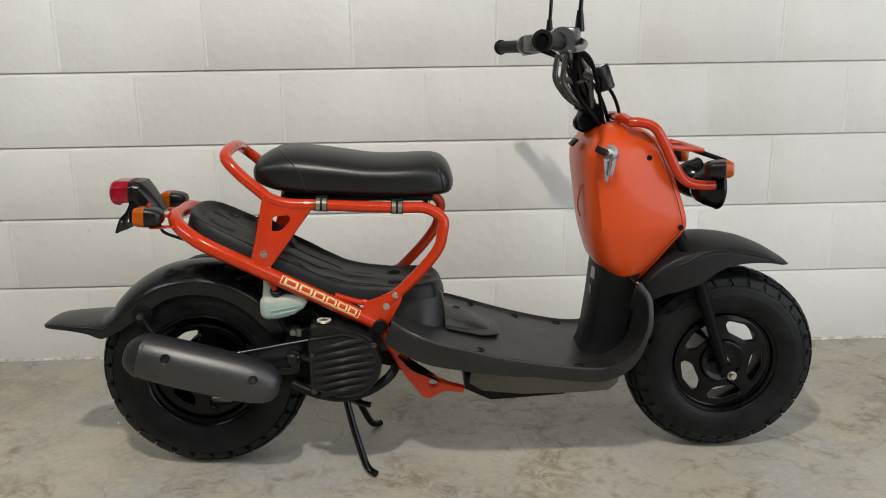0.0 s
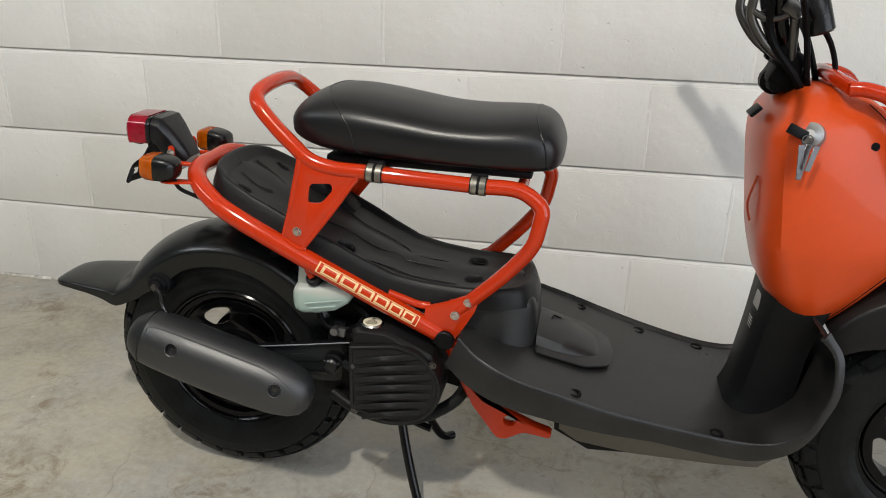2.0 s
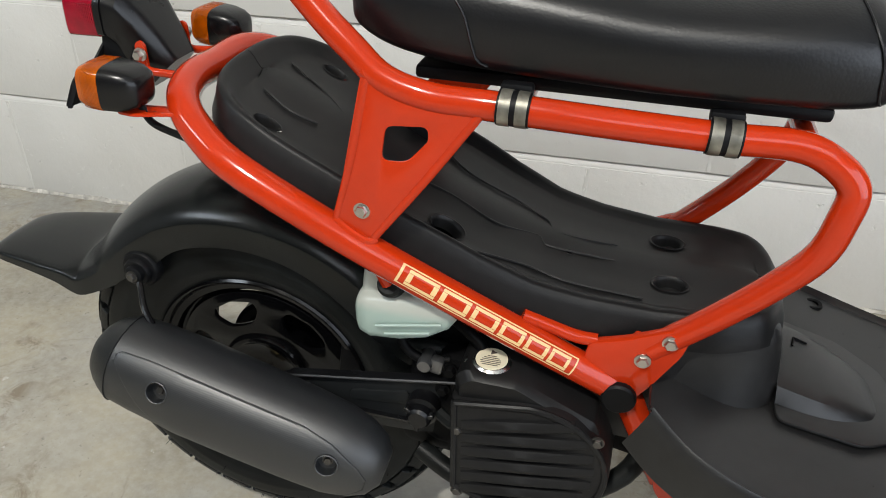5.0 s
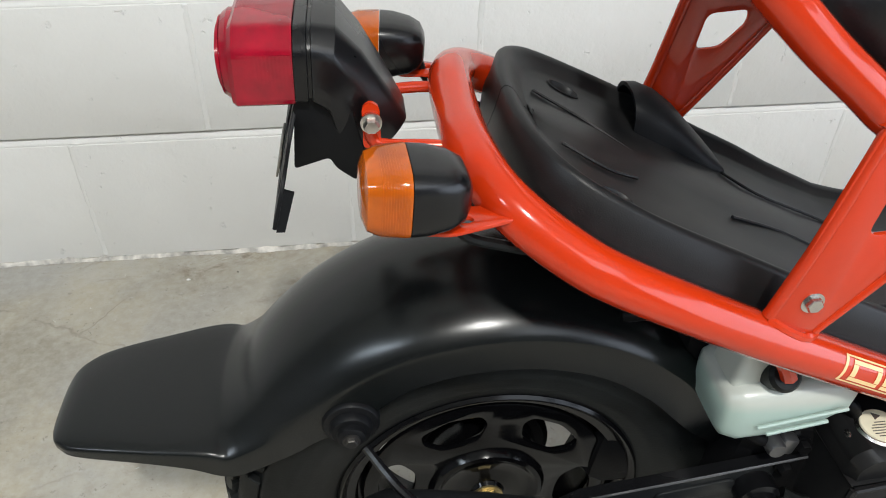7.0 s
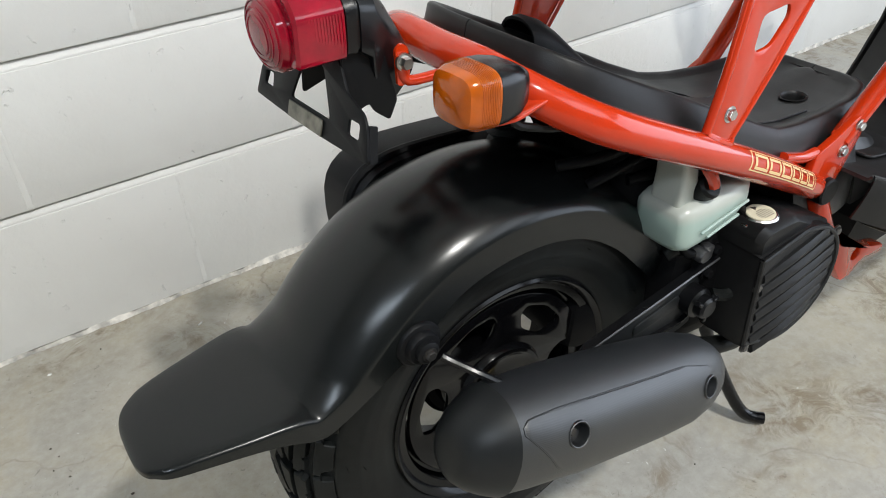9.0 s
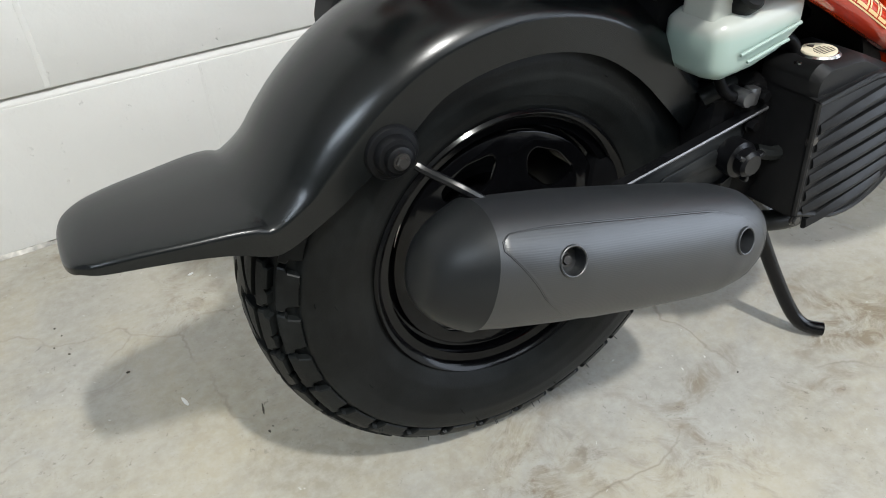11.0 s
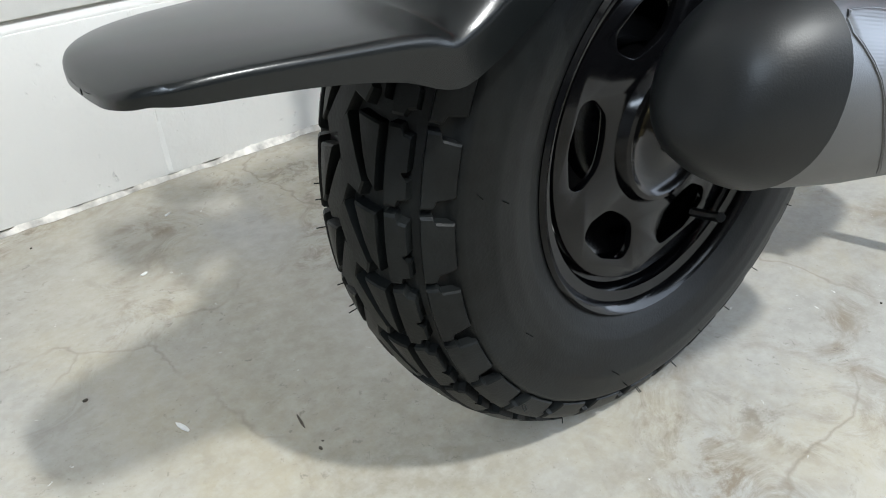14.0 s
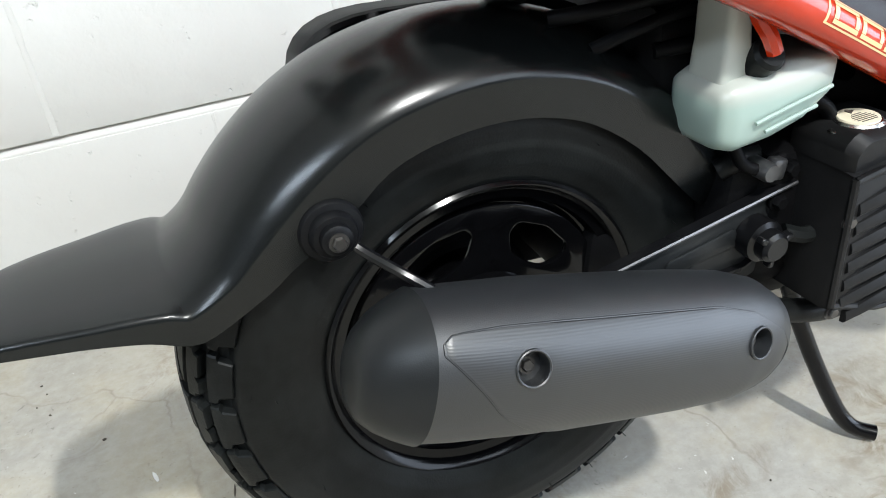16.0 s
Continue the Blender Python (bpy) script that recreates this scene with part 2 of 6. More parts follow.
def bolt(name, place, way, r, parent, mat=STEEL, h=0.006, label=""):
    """A hexagon head on a washer."""
    bm = bmesh.new()
    lathe(bm, [(0.0001, 0.002), (r * 1.35, 0.002), (r * 1.35, 0)], (0, 0, 0), 20, "z")
    hexa = [(r * math.cos(math.pi * k / 3), r * math.sin(math.pi * k / 3)) for k in range(6)]
    rings(bm, [[Vector((x, y, 0.001)) for x, y in hexa], [Vector((x, y, h * 0.8)) for x, y in hexa], [Vector((x * 0.85, y * 0.85, h)) for x, y in hexa]])
    bm.transform(Matrix.Translation(place) @ Vector(way).to_track_quat("Z", "Y").to_matrix().to_4x4())
    return part(name, bm, mat, parent, label)


def mirror(bm):
    """Adds the left half to a right half."""
    made = bmesh.ops.duplicate(bm, geom=bm.verts[:] + bm.edges[:] + bm.faces[:])
    for g in made["geom"]:
        if isinstance(g, bmesh.types.BMVert):
            g.co.y = -g.co.y
    return bm


def cut(bm, cutters):
    """Takes closed solids away from a closed skin."""
    ob = bpy.data.objects.new("tmp", bpy.data.meshes.new("tmp"))
    bm.to_mesh(ob.data)
    bm.free()
    tool = bpy.data.objects.new("tmp_tool", bpy.data.meshes.new("tmp_tool"))
    cutters.to_mesh(tool.data)
    cutters.free()
    for q in (ob, tool):
        scene.collection.objects.link(q)
    mod = ob.modifiers.new("cut", "BOOLEAN")
    mod.operation, mod.solver, mod.object, mod.use_self = "DIFFERENCE", "EXACT", tool, True
    bpy.context.view_layer.update()
    me = bpy.data.meshes.new_from_object(ob.evaluated_get(bpy.context.evaluated_depsgraph_get()))
    out = bmesh.new()
    out.from_mesh(me)
    for q in (ob, tool):
        d = q.data
        bpy.data.objects.remove(q)
        bpy.data.meshes.remove(d)
    bpy.data.meshes.remove(me)
    return out


XZ = Matrix(((1, 0, 0, 0), (0, 0, -1, 0), (0, 1, 0, 0), (0, 0, 0, 1)))  # local x, y to x, z; thick towards -y


# ---- room ----
def slab(name, lo, hi, mat, label, category):
    bm = bmesh.new()
    c = [(a + b) / 2 for a, b in zip(lo, hi)]
    box(bm, [b - a for a, b in zip(lo, hi)], Matrix.Translation(c))
    return tagged(part(name, bm, mat), label, category, kind="structure")


X0, X1, Y0, TOP = -4.2, 3.6, -7.0, 3.0
def wall_material():
    """White masonry paint with pits, lumps and faint grime."""
    m = bpy.data.materials.new("white_block_paint")
    m.use_nodes = True
    nt, L = m.node_tree, m.node_tree.links.new
    b = nt.nodes["Principled BSDF"]
    g = nt.nodes.new("ShaderNodeNewGeometry")
    big, fine, pit, lump = (nt.nodes.new("ShaderNodeTexNoise") for _ in range(4))
    for n, s, d in ((big, 1.6, 4), (fine, 160, 5), (pit, 17, 2), (lump, 26, 6)):
        n.inputs["Scale"].default_value, n.inputs["Detail"].default_value = s, d
        L(g.outputs["Position"], n.inputs["Vector"])
    small = nt.nodes.new("ShaderNodeTexNoise")
    small.inputs["Scale"].default_value, small.inputs["Detail"].default_value, small.inputs["Roughness"].default_value = 62, 4, 0.6
    L(g.outputs["Position"], small.inputs["Vector"])
    hole = nt.nodes.new("ShaderNodeMapRange")
    hole.inputs[1].default_value, hole.inputs[2].default_value = 0.30, 0.385
    L(small.outputs[0], hole.inputs[0])
    where = nt.nodes.new("ShaderNodeMapRange")
    where.inputs[1].default_value, where.inputs[2].default_value = 0.56, 0.60
    L(pit.outputs[0], where.inputs[0])
    inv = nt.nodes.new("ShaderNodeMath")
    inv.operation = "SUBTRACT"
    inv.inputs[0].default_value = 1.0
    L(where.outputs[0], inv.inputs[1])
    holes = nt.nodes.new("ShaderNodeMath")
    holes.operation = "MAXIMUM"
    L(hole.outputs[0], holes.inputs[0])
    L(inv.outputs[0], holes.inputs[1])
    mix = nt.nodes.new("ShaderNodeMix")
    mix.data_type = "RGBA"
    mix.inputs[6].default_value, mix.inputs[7].default_value = (0.66, 0.645, 0.61, 1), (0.76, 0.75, 0.72, 1)
    mr = nt.nodes.new("ShaderNodeMapRange")
    mr.inputs[1].default_value, mr.inputs[2].default_value = 0.35, 0.62
    L(big.outputs[0], mr.inputs[0])
    L(mr.outputs[0], mix.inputs[0])
    L(mix.outputs[2], b.inputs["Base Color"])
    b.inputs["Roughness"].default_value = 0.55
    h1 = nt.nodes.new("ShaderNodeMath")
    h1.operation = "MULTIPLY_ADD"
    h1.inputs[1].default_value = 0.18
    L(fine.outputs[0], h1.inputs[0])
    L(lump.outputs[0], h1.inputs[2])
    h2 = nt.nodes.new("ShaderNodeMath")
    h2.operation = "MULTIPLY_ADD"
    h2.inputs[1].default_value = 0.6
    L(holes.outputs[0], h2.inputs[0])
    L(h1.outputs[0], h2.inputs[2])
    bp = nt.nodes.new("ShaderNodeBump")
    bp.inputs["Strength"].default_value, bp.inputs["Distance"].default_value = 0.8, 0.0032
    L(h2.outputs[0], bp.inputs["Height"])
    L(bp.outputs[0], b.inputs["Normal"])
    return m


def floor_material():
    """Worn pale concrete with brown scuffs, dark specks and hairline cracks."""
    m = bpy.data.materials.new("concrete")
    m.use_nodes = True
    nt, L = m.node_tree, m.node_tree.links.new
    b = nt.nodes["Principled BSDF"]
    g = nt.nodes.new("ShaderNodeNewGeometry")

    def noise_of(scale, detail, rough=0.5, dist=0.0):
        n = nt.nodes.new("ShaderNodeTexNoise")
        n.inputs["Scale"].default_value, n.inputs["Detail"].default_value = scale, detail
        n.inputs["Roughness"].default_value, n.inputs["Distortion"].default_value = rough, dist
        L(g.outputs["Position"], n.inputs["Vector"])
        return n.outputs[0]

    def ramp(v, lo, hi, a=0.0, z=1.0):
        r = nt.nodes.new("ShaderNodeMapRange")
        for i, q in zip((1, 2, 3, 4), (lo, hi, a, z)):
            r.inputs[i].default_value = q
        L(v, r.inputs[0])
        return r.outputs[0]

    def blend(f, a, z):
        x = nt.nodes.new("ShaderNodeMix")
        x.data_type = "RGBA"
        L(f, x.inputs[0])
        for i, q in ((6, a), (7, z)):
            if isinstance(q, tuple):
                x.inputs[i].default_value = (*q, 1)
            else:
                L(q, x.inputs[i])
        return x.outputs[2]

    def times(a, z):
        x = nt.nodes.new("ShaderNodeMath")
        x.operation = "MULTIPLY"
        L(a, x.inputs[0])
        L(z, x.inputs[1])
        return x.outputs[0]

    c = blend(ramp(noise_of(2.0, 6, 0.62, 0.4), 0.38, 0.62), (0.275, 0.25, 0.195), (0.43, 0.405, 0.345))
    c = blend(ramp(noise_of(1.1, 4, 0.55, 0.8), 0.50, 0.58, 0.0, 0.6), c, (0.325, 0.32, 0.305))
    c = blend(ramp(noise_of(4.5, 7, 0.7, 0.3), 0.45, 0.64, 0.0, 0.65), c, (0.40, 0.355, 0.255))
    c = blend(ramp(noise_of(60, 6, 0.7), 0.40, 0.7, 0.0, 0.45), c, (0.47, 0.455, 0.42))
    scuff = times(ramp(noise_of(2.9, 5, 0.65, 0.8), 0.49, 0.60), ramp(noise_of(15, 8, 0.78, 1.2), 0.46, 0.60))
    c = blend(ramp(scuff, 0, 1, 0, 0.78), c, (0.175, 0.135, 0.085))
    smear = times(ramp(noise_of(9, 8, 0.72, 2.2), 0.56, 0.64), ramp(noise_of(2.2, 3, 0.5, 0.3), 0.46, 0.6))
    c = blend(ramp(smear, 0, 1, 0, 0.5), c, (0.15, 0.125, 0.09))
    speck = times(ramp(noise_of(85, 5, 0.7, 0.5), 0.61, 0.66), ramp(noise_of(6, 4), 0.46, 0.56))
    c = blend(ramp(speck, 0, 1, 0, 0.45), c, (0.10, 0.085, 0.065))
    dot = ramp(noise_of(260, 3, 0.6), 0.66, 0.70)
    c = blend(ramp(dot, 0, 1, 0, 0.3), c, (0.14, 0.12, 0.095))
    pale = times(ramp(noise_of(75, 4, 0.6, 0.8), 0.69, 0.73), ramp(noise_of(7, 3), 0.5, 0.56))
    c = blend(ramp(pale, 0, 1, 0, 0.8), c, (0.72, 0.71, 0.68))
    vor = nt.nodes.new("ShaderNodeTexVoronoi")
    vor.feature = "DISTANCE_TO_EDGE"
    vor.inputs["Scale"].default_value = 1.7
    warp = nt.nodes.new("ShaderNodeVectorMath")
    warp.operation = "ADD"
    wn = nt.nodes.new("ShaderNodeTexNoise")
    wn.inputs["Scale"].default_value, wn.inputs["Detail"].default_value = 5, 6
    L(g.outputs["Position"], wn.inputs["Vector"])
    ws = nt.nodes.new("ShaderNodeVectorMath")
    ws.operation = "SCALE"
    ws.inputs["Scale"].default_value = 0.22
    L(wn.outputs["Color"], ws.inputs[0])
    L(g.outputs["Position"], warp.inputs[0])
    L(ws.outputs[0], warp.inputs[1])
    L(warp.outputs[0], vor.inputs["Vector"])
    crack = times(ramp(vor.outputs["Distance"], 0.0, 0.0055, 1, 0), ramp(noise_of(4.2, 3), 0.45, 0.55))
    c = blend(ramp(crack, 0, 1, 0, 0.48), c, (0.17, 0.14, 0.10))
    L(c, b.inputs["Base Color"])
    L(ramp(noise_of(6, 4), 0.3, 0.7, 0.42, 0.62), b.inputs["Roughness"])
    bp = nt.nodes.new("ShaderNodeBump")
    bp.inputs["Strength"].default_value, bp.inputs["Distance"].default_value = 0.25, 0.0015
    L(noise_of(60, 6, 0.65), bp.inputs["Height"])
    L(bp.outputs[0], b.inputs["Normal"])
    return m


WHITE, CONCRETE = wall_material(), floor_material()
floor = slab("floor", (X0, Y0, -0.2), (X1, 0.3, 0.0), CONCRETE, "worn pale concrete floor with brown scuffs and fine cracks", "floor")
wall_north = slab("wall_north", (X0, 0.010, 0.0), (X1, 0.3, TOP), WHITE, "white-painted concrete block wall with raked joints", "wall")
slab("wall_west", (X0 - 0.2, Y0, 0), (X0, 0.3, TOP), WALLPAINT, "plain painted side wall of the room", "wall")
slab("wall_south", (X0, Y0 - 0.2, 0), (X1, Y0, TOP), WALLPAINT, "plain painted wall of the room", "wall")
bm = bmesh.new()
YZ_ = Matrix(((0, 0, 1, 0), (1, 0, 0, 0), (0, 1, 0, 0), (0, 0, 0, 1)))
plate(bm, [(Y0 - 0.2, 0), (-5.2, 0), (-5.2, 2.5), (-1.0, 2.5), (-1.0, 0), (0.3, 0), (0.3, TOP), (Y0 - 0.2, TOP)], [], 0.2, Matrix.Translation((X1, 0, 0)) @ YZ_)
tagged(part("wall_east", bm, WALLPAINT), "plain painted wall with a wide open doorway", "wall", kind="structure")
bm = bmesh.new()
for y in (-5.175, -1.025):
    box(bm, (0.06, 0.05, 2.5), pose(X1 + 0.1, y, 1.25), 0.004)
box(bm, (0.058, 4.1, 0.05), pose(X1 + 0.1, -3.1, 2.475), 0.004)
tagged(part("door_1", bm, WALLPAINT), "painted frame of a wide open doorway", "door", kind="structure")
slab("ceiling", (X0, Y0, TOP), (X1, 0.3, TOP + 0.2), CEILPAINT, "plain white painted ceiling", "ceiling")

# ---- scooter ----
scooter = new("scooter")
scooter.location = (0.0265, -0.684, 0)
tagged(scooter, "orange-red tubular-frame motor scooter with black seat on its centre stand", "motor scooter")


def wheel(name, cx, cz, R, W, rim_r, disc_y, slots, label, drum=False):
    """Rim with turned barrel and slotted disc, tyre, tread lugs, hub, nut, valve."""
    k = rim_r / 0.134
    c = (cx, 0, cz)
    prof = [(0.138, -0.050), (0.1385, -0.054), (0.136, -0.0565), (0.1325, -0.0545), (0.129, -0.048), (0.1215, -0.046), (0.1195, -0.042),
            (0.1185, -0.036), (0.113, -0.034), (0.1115, -0.030), (0.1105, -0.025), (0.106, -0.023), (0.104, -0.012), (0.103, 0.03), (0.112, 0.034),
            (0.119, 0.045), (0.131, 0.05), (0.138, 0.054), (0.139, 0.05), (0.128, 0.04), (0.115, 0.0), (0.128, -0.04)]
    bm = bmesh.new()
    lathe(bm, [(r * k, y * W / 0.13) for r, y in prof], c, 72, full=True)
    out = [(0.1135 * k * math.cos(a), 0.1135 * k * math.sin(a)) for a in (2 * math.pi * i / 60 for i in range(60))]
    holes = []
    for i in range(slots):
        a0 = 2 * math.pi * (i + 0.85) / slots
        da = (0.33 if drum else 0.37) * 2 * math.pi / slots
        ring = [(0.0985, a0 - da + 0.06), (0.1010, a0), (0.0985, a0 + da - 0.06), (0.089, a0 + da), (0.071, a0 + da * 0.72), (0.067, a0), (0.071, a0 - da * 0.72), (0.089, a0 - da)]
        pol = [(r * k * math.cos(a), r * k * math.sin(a)) for r, a in ring]
        holes.append(rounded(pol, 0.006, 3))
    plate(bm, out, holes, 0.006, Matrix.Translation((cx, disc_y, cz)) @ XZ, 0.0015)
    rim = part(name, bm, WHEEL, scooter, label)
    bm = bmesh.new()
    h = disc_y - 0.004
    lathe(bm, [(0.056 * k, h + 0.001), (0.054 * k, h - 0.004), (0.051 * k, h - 0.0085), (0.0475 * k, h - 0.0095), (0.044 * k, h - 0.0080), (0.040 * k, h - 0.0050), (0.028 * k, h - 0.0050), (0.016, h - 0.0075), (0.014, h - 0.011), (0.0001, h - 0.011)], c, 40)
    lathe(bm, [(0.0001, 0.075), (0.05, 0.075), (0.055, 0.03), (0.055, h + 0.001)], c, 40)
    part("hub", bm, WHEEL, rim)
    bolt("axle_nut", (cx, h - 0.011, cz), (0, -1, 0), 0.0105, rim, BRASS, 0.016, "dull brass-coloured axle nut")
    bm = bmesh.new()
    half = W / 2
    # outer line of the tyre, from the middle of the crown to the bead: half widths and radii
    line = [(0.0, R), (0.018, R - 0.0011), (0.032, R - 0.005), (0.043, R - 0.0115), (0.051, R - 0.020), (0.0565, R - 0.031), (0.060, R - 0.043), (half, R - 0.058), (half * 0.99, R - 0.072), (half * 0.94, R - 0.086),
            (half * 0.85, R - 0.098), (0.050, 0.136 * k), (0.045, 0.131 * k)]
    if R < 0.23:
        line = [(y * half / 0.063, r) for y, r in line[:7]] + line[7:]
    lens_ = [0.0]
    for q0, q1 in zip(line, line[1:]):
        lens_.append(lens_[-1] + math.hypot(q1[0] - q0[0], q1[1] - q0[1]))

    def skin(s, deep):
        """A point of the outer line, s along from the middle, deep under the surface."""
        a = abs(s)
        for i in range(len(line) - 1):
            if a <= lens_[i + 1] or i == len(line) - 2:
                f = (a - lens_[i]) / (lens_[i + 1] - lens_[i])
                (y0, r0), (y1, r1) = line[i], line[i + 1]
                ty, tr = y1 - y0, r1 - r0
                n = math.hypot(ty, tr)
                y, r = y0 + ty * f + tr / n * deep, r0 + tr * f - ty / n * deep
                return (y if s >= 0 else -y), r
        return line[-1]

    prof = []
    for i in range(64):
        s = lens_[-1] * i / 63
        deep = 0.0070 * (1 - max(0.0, min(1.0, (s - 0.067) / 0.008)))
        y, r = skin(s, deep * (1.0 if drum else 0.55))
        prof.append((r, -y))
    lathe(bm, prof[::-1] + [(r, -y) for r, y in prof[1:]] + [(0.12 * k, 0.0)], c, 108, full=True)
    part("tyre", bm, RUBBER, rim, "black all-terrain tyre with mould hairs", 60)
    # tread lugs, laid on the tyre as raised polygons
    bm = bmesh.new()

    def lug(poly, deep=0.0090, sub=3):
        fine = [(u0 + (u1 - u0) * k / sub, a0 + (a1 - a0) * k / sub) for (u0, a0), (u1, a1) in zip(poly, poly[1:] + poly[:1]) for k in range(sub)]
        mu, ma = sum(q[0] for q in fine) / len(fine), sum(q[1] for q in fine) / len(fine)

        def at(u, a, d):
            y, r = skin(u, d)
            return bm.verts.new((cx + r * math.cos(a), y, cz + r * math.sin(a)))

        def ring(f, d):
            return [at(mu + (u - mu) * f, ma + (a - ma) * f, d) for u, a in fine]

        mid = at(mu, ma, 0.0)
        half_, top, edge, low = ring(0.5, 0.0), ring(0.86, 0.0), ring(0.93, 0.0010), ring(0.98, deep)
        n = len(fine)
        for k in range(n):
            j = (k + 1) % n
            bm.faces.new((mid, half_[k], half_[j]))
            for a, b in ((half_, top), (top, edge), (edge, low)):
                bm.faces.new((a[k], b[k], b[j], a[j]))

    N = 30
    low_ = 0.55 if not drum else 1.0
    p = 2 * math.pi / N
    for i in range(N):
        for sgn in (-1, 1):
            a = p * i + (p / 2 if sgn > 0 else 0)
            for poly, deep in ((((0.0280, -0.49), (0.0345, -0.49), (0.0360, -0.40), (0.0405, -0.38), (0.0405, 0.03), (0.0370, 0.06), (0.0370, 0.13), (0.0405, 0.16), (0.0405, 0.38), (0.0360, 0.41), (0.0345, 0.49), (0.0280, 0.49)), 0.0072),
                               (((0.0085, -0.50), (0.0240, -0.44), (0.0240, 0.36), (0.0190, 0.22)), 0.0072),
                               (((-0.0085, -0.28), (0.0010, -0.46), (0.0172, 0.28), (0.0140, 0.46), (0.0035, 0.38)), 0.0072),
                               (((0.0460, -0.49), (0.0530, -0.49), (0.0545, -0.40), (0.0650, -0.36), (0.0650, 0.36), (0.0545, 0.40), (0.0530, 0.49), (0.0460, 0.49)), 0.0060)):
                lug([(sgn * u * 1.12, a + v * p) for u, v in poly], deep * low_)
    tagged(part("tread", bm, RUBBER, rim, "chunky block tread", 25), kind="stuff")
    bm = bmesh.new()
    rng = random.Random(5)
    for i in range(90):
        a, u = rng.uniform(0, 2 * math.pi), rng.choice((-0.101, -0.084, -0.064, -0.045, 0.030, 0.045, 0.064, 0.084))
        y, r = skin(u, 0.001)
        y1, r1 = skin(u, -rng.uniform(0.003, 0.007))
        tube(bm, [Vector((cx + r * math.cos(a), y, cz + r * math.sin(a))), Vector((cx + r1 * math.cos(a), y1, cz + r1 * math.sin(a)))], 0.0004, 4, 1)
    tagged(part("mould_hairs", bm, RUBBER, rim), kind="stuff")
    bm = bmesh.new()
    va = -1.05
    q = Vector((cx + 0.100 * k * math.cos(va), disc_y - 0.005, cz + 0.100 * k * math.sin(va)))
    tube(bm, [q, q + Vector((-0.012, -0.022, 0.010)), q + Vector((-0.018, -0.034, 0.016))], 0.004, 8, 3)
    part("valve", bm, RUBBER, rim)
    if drum:
        bm = bmesh.new()
        lathe(bm, [(0.0001, 0.004), (0.064, 0.004), (0.069, 0.008), (0.069, 0.040), (0.0001, 0.040)], c, 48)
        part("brake_drum", bm, CASING, rim)
    return rim


wheel("rear_wheel", 0.0175, 0.2400, 0.2400, 0.126, 0.134, -0.034, 6, "gloss black steel rear wheel with block-tread tyre", True)
wheel("front_wheel", 1.237, 0.2265, 0.2260, 0.118, 0.134, -0.030, 5, "gloss black slotted front wheel with block-tread tyre")


def shell(bm, sections, thick=0.003):
    """A bent sheet: sections of points side by side, given a thickness along the sheet's own normals."""
    g = [[Vector(q) for q in s] for s in sections]
    n, m = len(g), len(g[0])
    inner = []
    for i in range(n):
        row = []
        for j in range(m):
            u = g[min(i + 1, n - 1)][j] - g[max(i - 1, 0)][j]
            w = g[i][min(j + 1, m - 1)] - g[i][max(j - 1, 0)]
            row.append(g[i][j] - u.cross(w).normalized() * thick)
        inner.append(row)
    a = [[bm.verts.new(q) for q in r] for r in g]
    b = [[bm.verts.new(q) for q in r] for r in inner]
    for i in range(n - 1):
        for j in range(m - 1):
            bm.faces.new((a[i][j], a[i][j + 1], a[i + 1][j + 1], a[i + 1][j]))
            bm.faces.new((b[i][j], b[i + 1][j], b[i + 1][j + 1], b[i][j + 1]))
    for i in range(n - 1):
        for j in (0, m - 1):
            bm.faces.new((a[i][j], a[i + 1][j], b[i + 1][j], b[i][j]))
    for j in range(m - 1):
        for i in (0, n - 1):
            bm.faces.new((a[i][j], a[i][j + 1], b[i][j + 1], b[i][j]))
    return bm


def guard_section(c, inward, half, deep, round_=0.5, crown=0.02):
    """A U-shaped cross-section of a mudguard: centre of the crown, way inwards, half width, depth of the sides."""
    c, n = Vector(c), Vector(inward).normalized()
    prof = [(-1.0, deep), (-1.0, deep * 0.8), (-1.0, max(deep * 0.45, crown * 1.10)), (-0.994, crown), (-0.95, crown * 0.84), (-0.86, crown * 0.63), (-0.70, crown * 0.385), (-0.5, crown * 0.185), (-0.25, crown * 0.045), (0, 0)]
    prof = prof + [(-u, d) for u, d in prof[-2::-1]]
    return [c + n * d + Vector((0, u * half, 0)) for u, d in prof]


# rear mudguard with its flap
def lerp_at(deg):
    """How far the guard draws in towards its rear end."""
    return 0.0020 * max(0.0, min(1.0, (deg - 110) / 28)) ** 1.3


C = Vector((0.0173, 0, 0.243))
secs = []
for deg, half, deep, crown in ((20, 0.066, 0.046, 0.026), (28, 0.073, 0.057, 0.029), (36, 0.076, 0.062, 0.031), (50, 0.076, 0.062, 0.031), (65, 0.076, 0.059, 0.030), (78, 0.076, 0.058, 0.030), (90, 0.076, 0.058, 0.030), (102, 0.076, 0.058, 0.030),
                               (112, 0.076, 0.059, 0.030), (122, 0.0765, 0.064, 0.031), (131, 0.077, 0.062, 0.031), (139, 0.0765, 0.054, 0.029), (145, 0.0755, 0.048, 0.025)):
    a = radians(deg)
    d = Vector((math.cos(a), 0, math.sin(a)))
    secs.append(guard_section(C + d * (0.249 - lerp_at(deg)) + Vector((0, 0.002, 0)), -d, half, deep, crown=crown))
